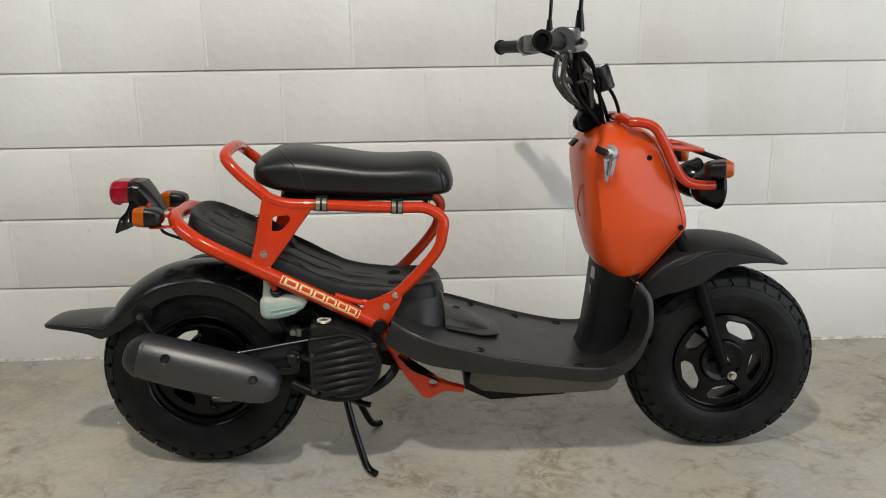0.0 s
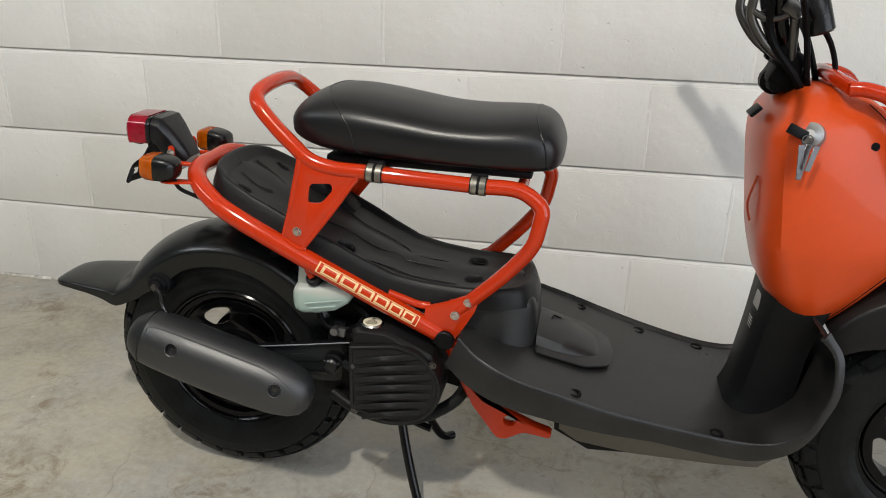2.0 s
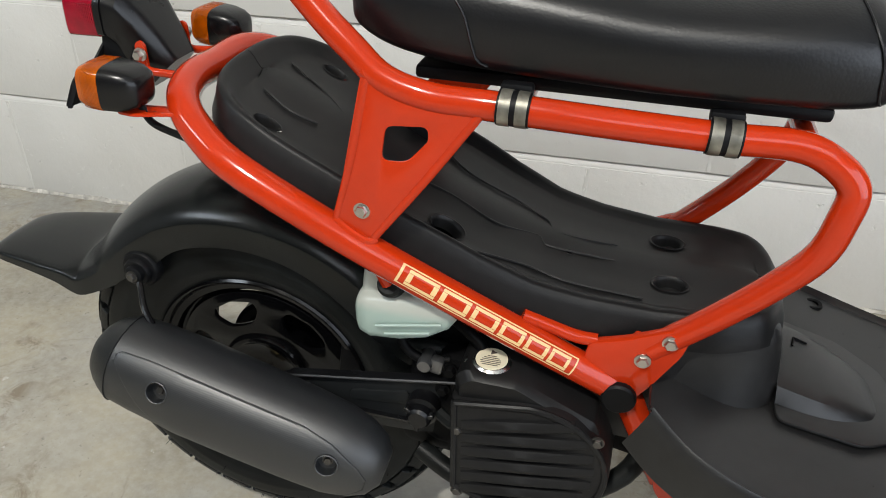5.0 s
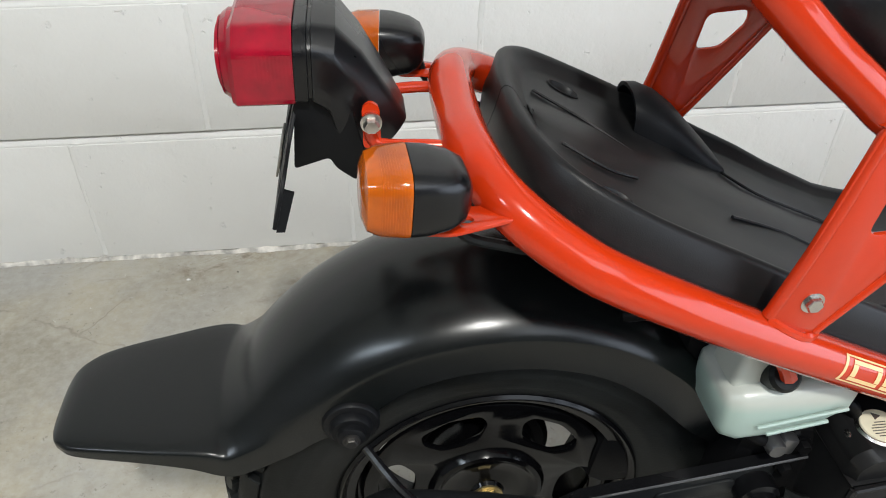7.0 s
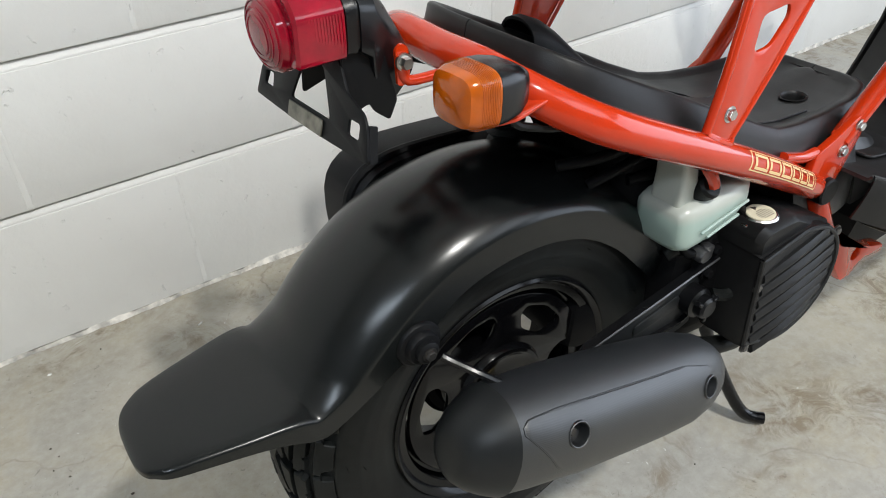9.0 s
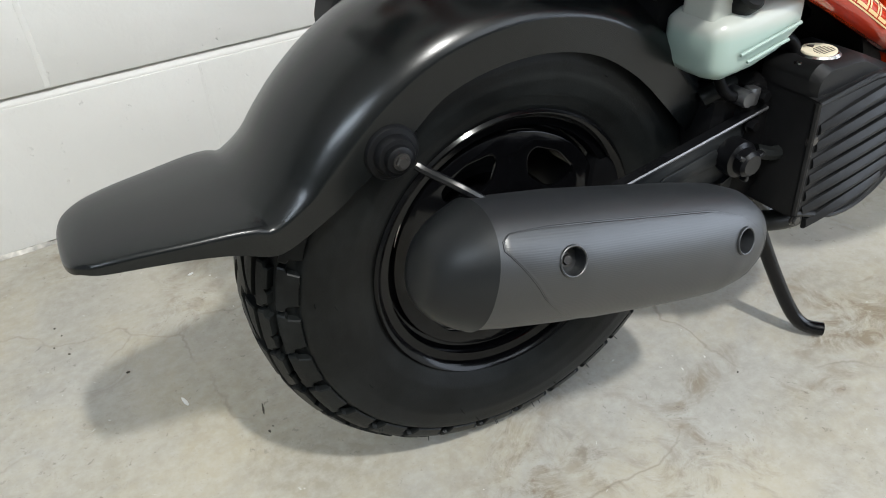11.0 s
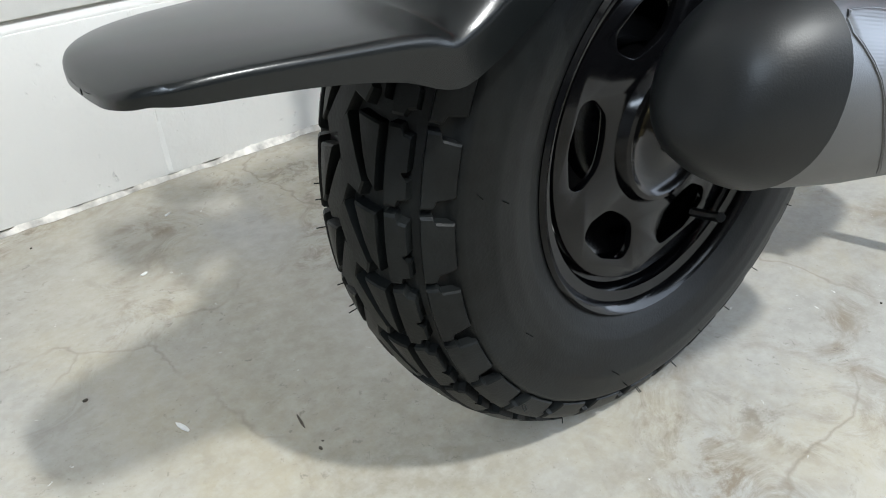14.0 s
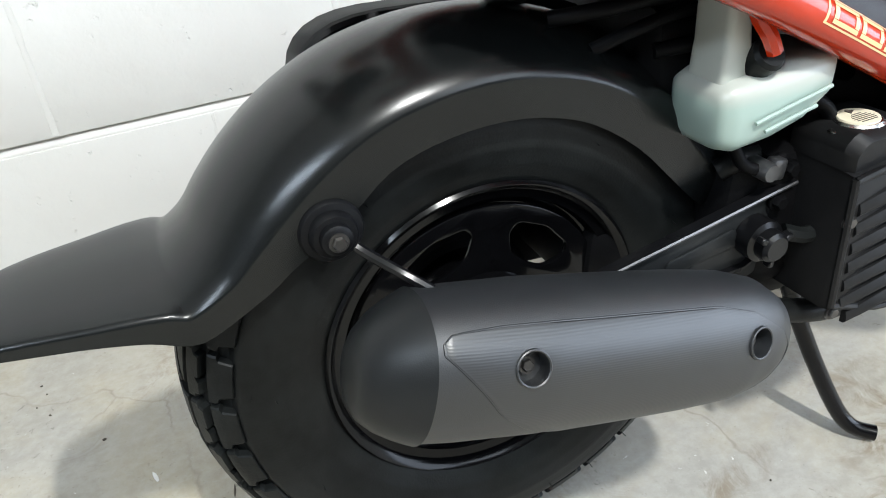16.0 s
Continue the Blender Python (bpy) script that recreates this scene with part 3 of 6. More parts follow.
for x, z, nx, half, deep, crown, yc in ((-0.2005, 0.3710, 0.45, 0.0745, 0.036, 0.017, 0.001), (-0.2090, 0.3675, 0.18, 0.0735, 0.031, 0.009, 0.001), (-0.226, 0.3670, 0.06, 0.0705, 0.0215, 0.006, 0.0), (-0.256, 0.3680, 0, 0.064, 0.016, 0.0055, -0.003),
                                        (-0.288, 0.3690, 0, 0.0565, 0.0135, 0.005, -0.006), (-0.308, 0.3685, 0, 0.051, 0.0115, 0.0045, -0.008), (-0.3180, 0.3675, 0, 0.0465, 0.0095, 0.004, -0.0095), (-0.324, 0.3660, 0, 0.0415, 0.0075, 0.003, -0.010),
                                        (-0.3285, 0.3640, 0, 0.0365, 0.0065, 0.002, -0.0105), (-0.3315, 0.3620, 0, 0.030, 0.0055, 0.0015, -0.0105), (-0.3335, 0.3600, 0, 0.0215, 0.0045, 0.001, -0.0105), (-0.3342, 0.3588, 0, 0.012, 0.0035, 0.0005, -0.0105), (-0.3344, 0.3580, 0, 0.0012, 0.0028, 0.0001, -0.0105)):
    secs.append(guard_section((x, yc, z), (nx, 0, -1), half, deep, crown=crown))
bm = bmesh.new()
shell(bm, [spline(s, 3) for s in zip(*[spline(list(q), 3) for q in zip(*secs)])])
mudguard = part("rear_mudguard", bm, FENDER, scooter, "satin black plastic rear mudguard with a long flap", 50)
bm = bmesh.new()
lathe(bm, [(0.0001, -0.012), (0.0085, -0.012), (0.0105, -0.0105), (0.0110, -0.006), (0.0145, -0.0055), (0.0160, -0.003), (0.0165, 0.001), (0.0205, 0.002), (0.0220, 0.004), (0.0225, 0.014)], (-0.0985, -0.083, 0.391), 32)
part("grommet", bm, PLASTIC, mudguard)
bolt("bolt", (-0.0985, -0.0945, 0.391), (0, -1, 0), 0.0050, mudguard, DARKBOLT, 0.005)
bm = bmesh.new()
tube(bm, [(-0.0885, -0.098, 0.386), (-0.0835, -0.104, 0.382), (-0.068, -0.124, 0.373), (-0.054, -0.134, 0.362)], 0.0036, 8, 3)
part("stay", bm, SATIN, mudguard, "thin dark steel stay")

# exhaust cover
bm = bmesh.new()
ax0, ax1 = Vector((-0.124, -0.1485, 0.3355)), Vector((0.209, -0.1535, 0.2420))
axis = (ax1 - ax0).normalized()
upv = (Vector((0, 0, 1)) - axis * axis.z).normalized()


def exhaust_ring(s, hz, hy, dz=0.0, dy=0.0, n=48, e=0.92):
    q = ax0.lerp(ax1, s) + upv * dz + Vector((0, dy, 0))
    pts = []
    for k in range(n):
        a = 2 * math.pi * k / n
        ca, sa = math.cos(a), math.sin(a)
        up = hz * math.copysign(abs(sa) ** e, sa)
        pts.append(q + Vector((0, 1, 0)) * hy * math.copysign(abs(ca) ** e, ca) + upv * up + axis * up * 0.03 * max(0.0, 1 - s / 0.4))
    return pts


body = [(0.126, 0.0482, 0.0445), (0.20, 0.0499, 0.0472), (0.35, 0.0517, 0.0494), (0.55, 0.0514, 0.0485), (0.72, 0.0507, 0.0468), (0.84, 0.0486, 0.0442), (0.92, 0.0431, 0.0381), (0.97, 0.0338, 0.0303), (1.0, 0.0186, 0.0173)]
rings(bm, [exhaust_ring(s, a, b) for s, a, b in body])


def exhaust_at(x, z, e=0.92):
    """The skin's point and normal at a place of its outer side."""
    def point(s, t):
        q = ax0.lerp(ax1, s)
        for (s0, a0, b0), (s1, a1, b1) in zip(body, body[1:]):
            if s <= s1:
                f = (s - s0) / (s1 - s0)
                return q + Vector((0, -(b0 + (b1 - b0) * f) * math.cos(t) ** e, 0)) + upv * (a0 + (a1 - a0) * f) * math.copysign(abs(math.sin(t)) ** e, t)
    s, t = (x - ax0.x) / (ax1.x - ax0.x), 0.0
    for _ in range(30):
        q = point(s, t)
        s += (x - q.x) / 0.34
        t += (z - q.z) / 0.058
    n = (point(s, t + 0.01) - point(s, t - 0.01)).cross(point(s + 0.01, t) - point(s - 0.01, t)).normalized()
    return point(s, t), (n if n.y < 0 else -n)


BOLTS = [exhaust_at(-0.0177, 0.3285), exhaust_at(0.1613, 0.2750)]


def bolt_holes():
    q = bmesh.new()
    for c_, n in BOLTS:
        u = n.orthogonal().normalized()
        w = n.cross(u)
        rings(q, [[c_ + n * h + 0.0105 * (u * math.cos(t) + w * math.sin(t)) for t in (2 * math.pi * i / 24 for i in range(24))] for h in (0.02, -0.011)])
    bmesh.ops.recalc_face_normals(q, faces=q.faces[:])
    return q


bmesh.ops.recalc_face_normals(bm, faces=bm.faces[:])
bm = cut(bm, bolt_holes())
exhaust = part("exhaust_cover", bm, EXHAUST, scooter, "dark grey plastic-clad exhaust silencer", 45)
bm = bmesh.new()
cap = [(0.024, 0.0152, 0.0143, -0.006, 0.004), (0.027, 0.0228, 0.0208, -0.0058, 0.004), (0.038, 0.0296, 0.0270, -0.0050, 0.0033), (0.062, 0.0376, 0.0342, -0.0034, 0.0025), (0.092, 0.0440, 0.0402, -0.0017, 0.0012), (0.112, 0.0474, 0.0435, -0.0007, 0.0004), (0.1262, 0.0495, 0.0457, 0, 0), (0.1276, 0.0478, 0.0441, 0, 0), (0.128, 0.038, 0.035, 0, 0)]
rings(bm, [exhaust_ring(s, a, b, dz, dy) for s, a, b, dz, dy in cap])
part("end_cap", bm, CAP, exhaust, "smooth dark grey end cap", 40)
for c_, n in BOLTS:
    turn = Matrix.Translation(c_) @ n.to_track_quat("Z", "Y").to_matrix().to_4x4()
    bm = bmesh.new()
    lathe(bm, [(0.0124, -0.002), (0.0122, 0.0012), (0.0114, 0.0017), (0.0106, 0.0012), (0.0103, -0.004)], (0, 0, 0), 28, "z")
    bm.transform(turn)
    part("bolt_collar", bm, EXHAUST, exhaust)
    bolt("bolt", c_ - n * 0.0105, n, 0.0042, exhaust, DARKBOLT, 0.004)


def lerp_table(t, x):
    for (x0, y0), (x1, y1) in zip(t, t[1:]):
        if x <= x1:
            return y0 + (y1 - y0) * (x - x0) / (x1 - x0)
    return t[-1][1]


bm = bmesh.new()
hi = [(0.142, 52), (0.19, 72), (0.255, 98), (0.335, 121), (0.395, 134), (0.44, 141), (0.80, 141), (0.90, 124), (0.962, 98)]
lo = [(0.142, 44), (0.160, 37), (0.25, 34), (0.74, 34), (0.84, 42), (0.93, 62), (0.962, 80)]
rows_ = []
NS, NA = 40, 26
steps = lambda n: [0.0, 0.008, 0.02] + [0.02 + 0.96 * i / (n - 4) for i in range(1, n - 4)] + [0.98, 0.992, 1.0]
for i, fs in enumerate(steps(NS)):
    s = 0.142 + 0.820 * fs
    a0, a1 = lerp_table(lo, s), lerp_table(hi, s)
    q = ax0.lerp(ax1, s)
    hz, hy = lerp_table([(b[0], b[1]) for b in body], s), lerp_table([(b[0], b[2]) for b in body], s)
    row = []
    for j, fa in enumerate(steps(NA)):
        t = radians(a0 + (a1 - a0) * fa)
        far = min(i, len(steps(NS)) - 1 - i, j, len(steps(NA)) - 1 - j)
        k = 1.0 + (-0.015, 0.014, 0.017)[far] if far < 3 else 1.013
        ca, sa = -math.sin(t), math.cos(t)
        row.append(q + (Vector((0, 1, 0)) * hy * math.copysign(abs(ca) ** 0.92, ca) + upv * hz * math.copysign(abs(sa) ** 0.92, sa)) * k)
    rows_.append(row)
shell(bm, rows_, -0.0005)
bmesh.ops.recalc_face_normals(bm, faces=bm.faces[:])
bm = cut(bm, bolt_holes())
part("ribbed_panel", bm, RIBBED, exhaust, "finely ribbed dark grey panel", 60)
rim_ = rows_[0] + [r[-1] for r in rows_[1:-1]] + rows_[-1][::-1] + [r[0] for r in rows_[-2:0:-1]]
bm = bmesh.new()
tube(bm, [q + (q - ax0.lerp(ax1, (q.x - ax0.x) / (ax1.x - ax0.x))).normalized() * 0.0006 for q in rim_], 0.0008, 6, 1, True)
part("panel_bead", bm, EXHAUST, exhaust, "thin raised bead round the panel")

# frame: lower loop
LOW = [(-0.0125, 0.0, 0.6085), (-0.0105, -0.0533, 0.6085), (0.0035, -0.0915, 0.5975), (0.0365, -0.116, 0.5760), (0.078, -0.1285, 0.5535), (0.184, -0.1335, 0.5005), (0.298, -0.1240, 0.4390), (0.3837, -0.111, 0.3895), (0.440, -0.102, 0.3575)]
bm = bmesh.new()
right = [Vector(q) for q in LOW]
whole = [Vector((q.x, -q.y, q.z)) for q in right[:0:-1]] + right
tube(bm, whole, 0.0158, 18, 6)
frame_low = part("frame_loop", bm, RED, scooter, "glossy orange-red tubular rear frame loop")
UP = [(0.117, 0.0, 0.7536), (0.115, -0.055, 0.7494), (0.1154, -0.0848, 0.7405), (0.1273, -0.1025, 0.7262), (0.1577, -0.1135, 0.6975), (0.1861, -0.1210, 0.6745), (0.213, -0.1262, 0.6540), (0.2510, -0.1272, 0.6430), (0.2982, -0.1268, 0.6405), (0.3854, -0.1217, 0.6345),
      (0.4782, -0.112, 0.6278), (0.5287, -0.1075, 0.6258), (0.5554, -0.1084, 0.6166), (0.5747, -0.1112, 0.5981), (0.5733, -0.1137, 0.5734), (0.5641, -0.1135, 0.5381), (0.5357, -0.1099, 0.4991), (0.4981, -0.1071, 0.459), (0.452, -0.1049, 0.4157)]
bm = bmesh.new()
right = [Vector(q) for q in UP]
tube(bm, [Vector((q.x, -q.y, q.z)) for q in right[:0:-1]] + right, 0.0122, 16, 5)
frame_up = part("seat_frame", bm, RED, scooter, "glossy orange-red seat rail bent into a grab handle")
bm = bmesh.new()
tube(bm, [(0.540, -0.100, 0.622), (0.540, 0, 0.622), (0.540, 0.100, 0.622)], 0.009, 12, 3)
part("cross_tube", bm, RED, frame_up)
bm = bmesh.new()
tube(bm, [(0.32, -0.110, 0.634), (0.32, 0, 0.634), (0.32, 0.110, 0.634)], 0.008, 12, 3)
part("cross_tube", bm, RED, frame_up)


def sided(name, make, mat, parent, label=""):
    """Makes the right-hand and the left-hand piece of a pair."""
    for s in (1, -1):
        bm = bmesh.new()
        make(bm)
        if s < 0:
            bmesh.ops.scale(bm, vec=(1, -1, 1), verts=bm.verts[:])
        part(name, bm, mat, parent, label)


def gusset(bm):
    out = rounded([(0.197, 0.660), (0.250, 0.642), (0.297, 0.640), (0.294, 0.628), (0.203, 0.512), (0.199, 0.505), (0.166, 0.524)], 0.004)
    hole = rounded([(0.2164, 0.618), (0.2514, 0.6205), (0.2525, 0.609), (0.2335, 0.588), (0.2113, 0.5869)], 0.007)
    lean = Matrix.Translation((0, -0.134, 0.53)) @ Matrix.Rotation(radians(-1.0), 4, "X") @ Matrix.Translation((0, 0, -0.53))
    plate(bm, out, [hole], 0.004, lean @ XZ, 0.0012)
    b2 = bmesh.new()
    tube(b2, [(0.201, -0.001, 0.656), (0.186, -0.002, 0.590), (0.168, -0.001, 0.527)], 0.0042, 10, 3)
    tube(b2, [(0.295, -0.001, 0.637), (0.250, -0.002, 0.574), (0.202, -0.001, 0.512)], 0.0042, 10, 3)
    tube(b2, [(0.167, -0.002, 0.526), (0.176, -0.005, 0.520), (0.187, -0.006, 0.5135), (0.197, -0.005, 0.509), (0.204, -0.001, 0.510)], 0.0036, 8, 3)
    tube(b2, [(0.196, -0.001, 0.662), (0.204, 0.001, 0.656), (0.213, 0.002, 0.650)], 0.005, 8, 2)
    b2.transform(lean)
    me = bpy.data.meshes.new("tmp")
    b2.to_mesh(me)
    b2.free()
    bm.from_mesh(me)
    bpy.data.meshes.remove(me)


sided("gusset", gusset, RED, frame_low, "pressed red bracket with a cut-out")


def down_tube(bm):
    tube(bm, [(0.430, -0.098, 0.372), (0.455, -0.102, 0.320), (0.485, -0.108, 0.262)], 0.0145, 14, 4)
    out = rounded([(0.468, 0.300), (0.500, 0.262), (0.585, 0.222), (0.618, 0.212), (0.616, 0.200), (0.570, 0.206), (0.540, 0.188), (0.524, 0.190), (0.478, 0.252)], 0.008)
    hole = [(0.546 + 0.010 * math.cos(a), 0.226 + 0.009 * math.sin(a)) for a in (2 * math.pi * i / 16 for i in range(16))]
    plate(bm, out, [hole], 0.022, Matrix.Translation((0, -0.100, 0)) @ XZ, 0.004)


sided("down_tube", down_tube, RED, frame_low, "red down tube with a footplate gusset")


def junction(bm):
    out = rounded([(0.398, 0.418), (0.430, 0.428), (0.466, 0.444), (0.488, 0.450), (0.480, 0.418), (0.460, 0.382), (0.44, 0.352), (0.415, 0.362), (0.392, 0.385)], 0.005)
    plate(bm, out, [], 0.010, Matrix.Translation((0, -0.1045, 0)) @ XZ, 0.002)
    tube(bm, [(0.335, -0.112, 0.436), (0.360, -0.1085, 0.426), (0.385, -0.107, 0.418), (0.405, -0.107, 0.417)], 0.0065, 10, 3)
    # weld lumps along the saddle
    for x, y, z, r in ((0.4175, -0.106, 0.4095, 0.0062), (0.414, -0.109, 0.402, 0.0050), (0.421, -0.108, 0.416, 0.0045), (0.440, -0.107, 0.428, 0.0040), (0.430, -0.108, 0.422, 0.0042)):
        lathe(bm, [(0.0001, -r), (r * 0.6, -r * 0.8), (r * 0.95, -r * 0.2), (r, r)], (x, y, z), 10)


sided("junction_plate", junction, RED, frame_low)


def end_plug(bm):
    lathe(bm, [(0.0001, -0.008), (0.0145, -0.008), (0.0165, -0.006), (0.0165, 0.02)], (0.431, -0.1145, 0.3625), 24)


sided("end_plug", end_plug, PLASTIC, frame_low, "black plastic tube plug")
for s in (-1, 1):
    bolt("bolt", (0.1925, s * 0.1365, 0.538), (0, s, 0.03), 0.0056, frame_low)
    bolt("bolt", (0.447, s * 0.114, 0.408), (0, s, 0), 0.0056, frame_low)
    bolt("bolt", (0.468, s * 0.115, 0.433), (0, s, 0), 0.0056, frame_low)


def seat_clamp(x):
    def make(bm):
        d = Vector((1, 0.091, -0.075)).normalized()
        for off in (-0.0066, 0.0066):
            q = Vector((x + off, -0.1265 + 0.091 * (x + off - 0.319), 0.6400 - 0.075 * (x + off - 0.319)))
            rings(bm, [[q + d * w + 0.0145 * (math.cos(a) * Vector((0, 1, 0)) + math.sin(a) * Vector((0.05, 0, 1))) for a in (2 * math.pi * i / 20 for i in range(20))] for w in (-0.0044, 0.0044)])
    return make


def clamp_rubber(x):
    def make(bm):
        d = Vector((1, 0.091, -0.075)).normalized()
        q = Vector((x, -0.1265 + 0.091 * (x - 0.319), 0.6400 - 0.075 * (x - 0.319)))
        rings(bm, [[q + d * w + 0.0139 * (math.cos(a) * Vector((0, 1, 0)) + math.sin(a) * Vector((0.05, 0, 1))) for a in (2 * math.pi * i / 20 for i in range(20))] for w in (-0.0128, 0.0128)])
        box(bm, (0.026, 0.012, 0.010), Matrix.Translation(q + Vector((0, 0.010, 0.013))), 0.003)
    return make


for x in (0.319, 0.477):
    sided("clamp_band", seat_clamp(x), CLAMP, frame_up, "dull zinc clamp band")
    sided("clamp_rubber", clamp_rubber(x), PLASTIC, frame_up, "black rubber clamp block")

# name plate on the frame tube: outline and letter-sized bars
bm = bmesh.new()
mid = [q for q in spline(LOW, 24) if 0.222 <= q.x <= 0.384]
run = (mid[-1] - mid[0]).normalized()
out_ = Vector((-0.12, -0.85, 0.5))
out_ = (out_ - run * out_.dot(run)).normalized()
side = out_.cross(run).normalized()


def on_tube(u, v, h=0.0161):
    """A point just off the tube's skin: u along, v across."""
    ang = v / 0.0158
    k = min(max(u, 0), 0.9999) * (len(mid) - 1)
    i = int(k)
    return mid[i].lerp(mid[min(i + 1, len(mid) - 1)], k - i) + (out_ * math.cos(ang) + side * math.sin(ang)) * h


def strip(u0, v0, u1, v1):
    n = 5
    lo = [[on_tube(u0 + (u1 - u0) * i / n, v0 + (v1 - v0) * j / n) for j in range(n + 1)] for i in range(n + 1)]
    vs = [[bm.verts.new(q) for q in r] for r in lo]
    for i in range(n):
        for j in range(n):
            bm.faces.new((vs[i][j], vs[i + 1][j], vs[i + 1][j + 1], vs[i][j + 1]))


VH = 0.0098
for u0, v0, u1, v1 in ((0, VH - 0.0013, 1, VH), (0, -VH, 1, -VH + 0.0013), (0, -VH, 0.012, VH), (0.988, -VH, 1, VH)):
    strip(u0, v0, u1, v1)
for i in range(6):
    u = 0.045 + i * 0.155
    for u0, v0, u1, v1 in ((u - 0.008, 0.0046, u + 0.128, 0.0074), (u - 0.008, -0.0074, u + 0.128, -0.0046), (u - 0.008, -0.0042, u + 0.014, 0.0042), (u + 0.106, -0.0042, u + 0.128, 0.0042)):
        strip(u0, v0, u1, v1)
part("name_plate", bm, GOLD, frame_low, "cream printed name plate with letter-sized bars")

# seat
bm = bmesh.new()
SEAT = [(0.166, 0.045, 0.698, 0.711), (0.170, 0.074, 0.690, 0.720), (0.181, 0.094, 0.678, 0.734), (0.210, 0.107, 0.665, 0.749), (0.25, 0.113, 0.657, 0.754), (0.30, 0.115, 0.652, 0.750), (0.36, 0.115, 0.649, 0.741), (0.41, 0.115, 0.647, 0.733),
        (0.46, 0.114, 0.646, 0.730), (0.505, 0.112, 0.645, 0.731), (0.542, 0.107, 0.644, 0.732), (0.570, 0.100, 0.645, 0.727), (0.587, 0.088, 0.648, 0.713), (0.596, 0.070, 0.655, 0.695), (0.600, 0.045, 0.665, 0.682)]
loops = []
dense = spline([(x, w, z0) for x, w, z0, z1 in SEAT], 3)
dens2 = spline([(x, z1, 0) for x, w, z0, z1 in SEAT], 3)
for (x, w, z0), (_, z1, _) in zip(dense, dens2):
    ring = []
    for k in range(40):
        t = 2 * math.pi * k / 40
        c, s_ = math.cos(t), math.sin(t)
        y = w * math.copysign(abs(c) ** 0.72, c)
        zz = s_ if s_ > 0 else s_ * 1.0
        f = math.copysign(abs(zz) ** (0.75 if zz > 0 else 0.28), zz)
        z = z0 + (z1 - z0) * (0.5 + 0.5 * f)
        y *= 1.0 - 0.16 * max(0, f) ** 2
        ring.append(Vector((x, y, z)))
    loops.append(ring)
rings(bm, loops)
seat = part("seat", bm, VINYL, scooter, "long black grained vinyl seat with a shallow dip", 60)
bm = bmesh.new()


def between(i, k):
    """A point of the seat's skin on ring i, a number between two rings."""
    j = min(int(i), len(loops) - 2)
    return loops[j][k % 40].lerp(loops[j + 1][k % 40], i - j)


for at, bend, power, cx_ in ((9.3, 4.8, 1.2, 0.27), (31, 3.0, 2.0, 0.53)):
    bm = bmesh.new()
    line = [between(at + bend * (abs(k - 10) / 11.0) ** power, k) for k in range(-2, 23)]
    cen = Vector((cx_, 0, 0.69))
    tube(bm, [q + (q - cen).normalized() * 0.0004 for q in line], 0.0011, 6, 3)
    part("seam", bm, VINYL, seat, "stitched seam")
bm = bmesh.new()
box(bm, (0.33, 0.165, 0.012), pose(0.39, 0, 0.644, 0, 1, 0), 0.004)
part("seat_base", bm, PLASTIC, seat)

# luggage tray
TR = [(0.0195, 0.030, 0.613), (0.025, 0.060, 0.611), (0.036, 0.085, 0.606), (0.058, 0.104, 0.595), (0.098, 0.114, 0.574), (0.15, 0.116, 0.548), (0.22, 0.114, 0.511), (0.29, 0.108, 0.477), (0.34, 0.102, 0.457), (0.39, 0.097, 0.447), (0.45, 0.092, 0.441), (0.50, 0.089, 0.441), (0.524, 0.083, 0.442), (0.542, 0.074, 0.443), (0.553, 0.062, 0.442), (0.5605, 0.046, 0.440), (0.566, 0.028, 0.436)]
bm = bmesh.new()


def rim_z(x):
    """Height of the tray's floor, level behind its rear edge."""
    return lerp_table([(-1.0, TR[0][2])] + [(a, z) for a, _, z in TR] + [(2.0, TR[-1][2])], x)


secs = []
rim_line = spline([(0.0185, 0.0005, 0.613)] + TR + [(0.568, 0.0005, 0.435)], 4)
for i, q in enumerate(rim_line):
    along = rim_line[min(i + 1, len(rim_line) - 1)] - rim_line[max(i - 1, 0)]
    out = Vector((-along.y, along.x, 0)).normalized() if 0 < i < len(rim_line) - 1 else Vector((-1 if i == 0 else 1, 0, 0))
    lip = 0.012 if q.x < 0.26 else 0.012 - 0.007 * min(1, (q.x - 0.26) / 0.1)
    band = [q + out * o for o in (0.0095, 0.0085, 0.0040, 0.0005, -0.0020, -0.0045, -0.0075, -0.0105, -0.0165, -0.0200)]
    for b, o in zip(band, (-0.028, -0.019, -0.006, lip * 0.70, lip * 0.93, lip, lip * 0.95, lip * 0.74, lip * 0.12, 0.0)):
        b.y, b.z = max(b.y, 0.0004), rim_z(b.x) + o
    e = band[-1]
    floor_ = [Vector((e.x, e.y * k, e.z + h)) for k, h in ((0.86, -0.0008), (0.66, -0.001), (0.42, -0.002), (0.2, 0.001))]
    half_row = band + floor_
    secs.append([Vector((b.x, 0.003 - b.y, b.z)) for b in half_row] + [Vector((e.x, 0.003, e.z + 0.002))] + [Vector((b.x, 0.003 + b.y, b.z)) for b in half_row[::-1]])
shell(bm, secs, 0.003)
bmesh.ops.recalc_face_normals(bm, faces=bm.faces[:])


def tray_z(x):
    for (x0, _, z0), (x1, _, z1) in zip(TR, TR[1:]):
        if x0 <= x <= x1:
            return z0 + (z1 - z0) * (x - x0) / (x1 - x0)
    return 0.45


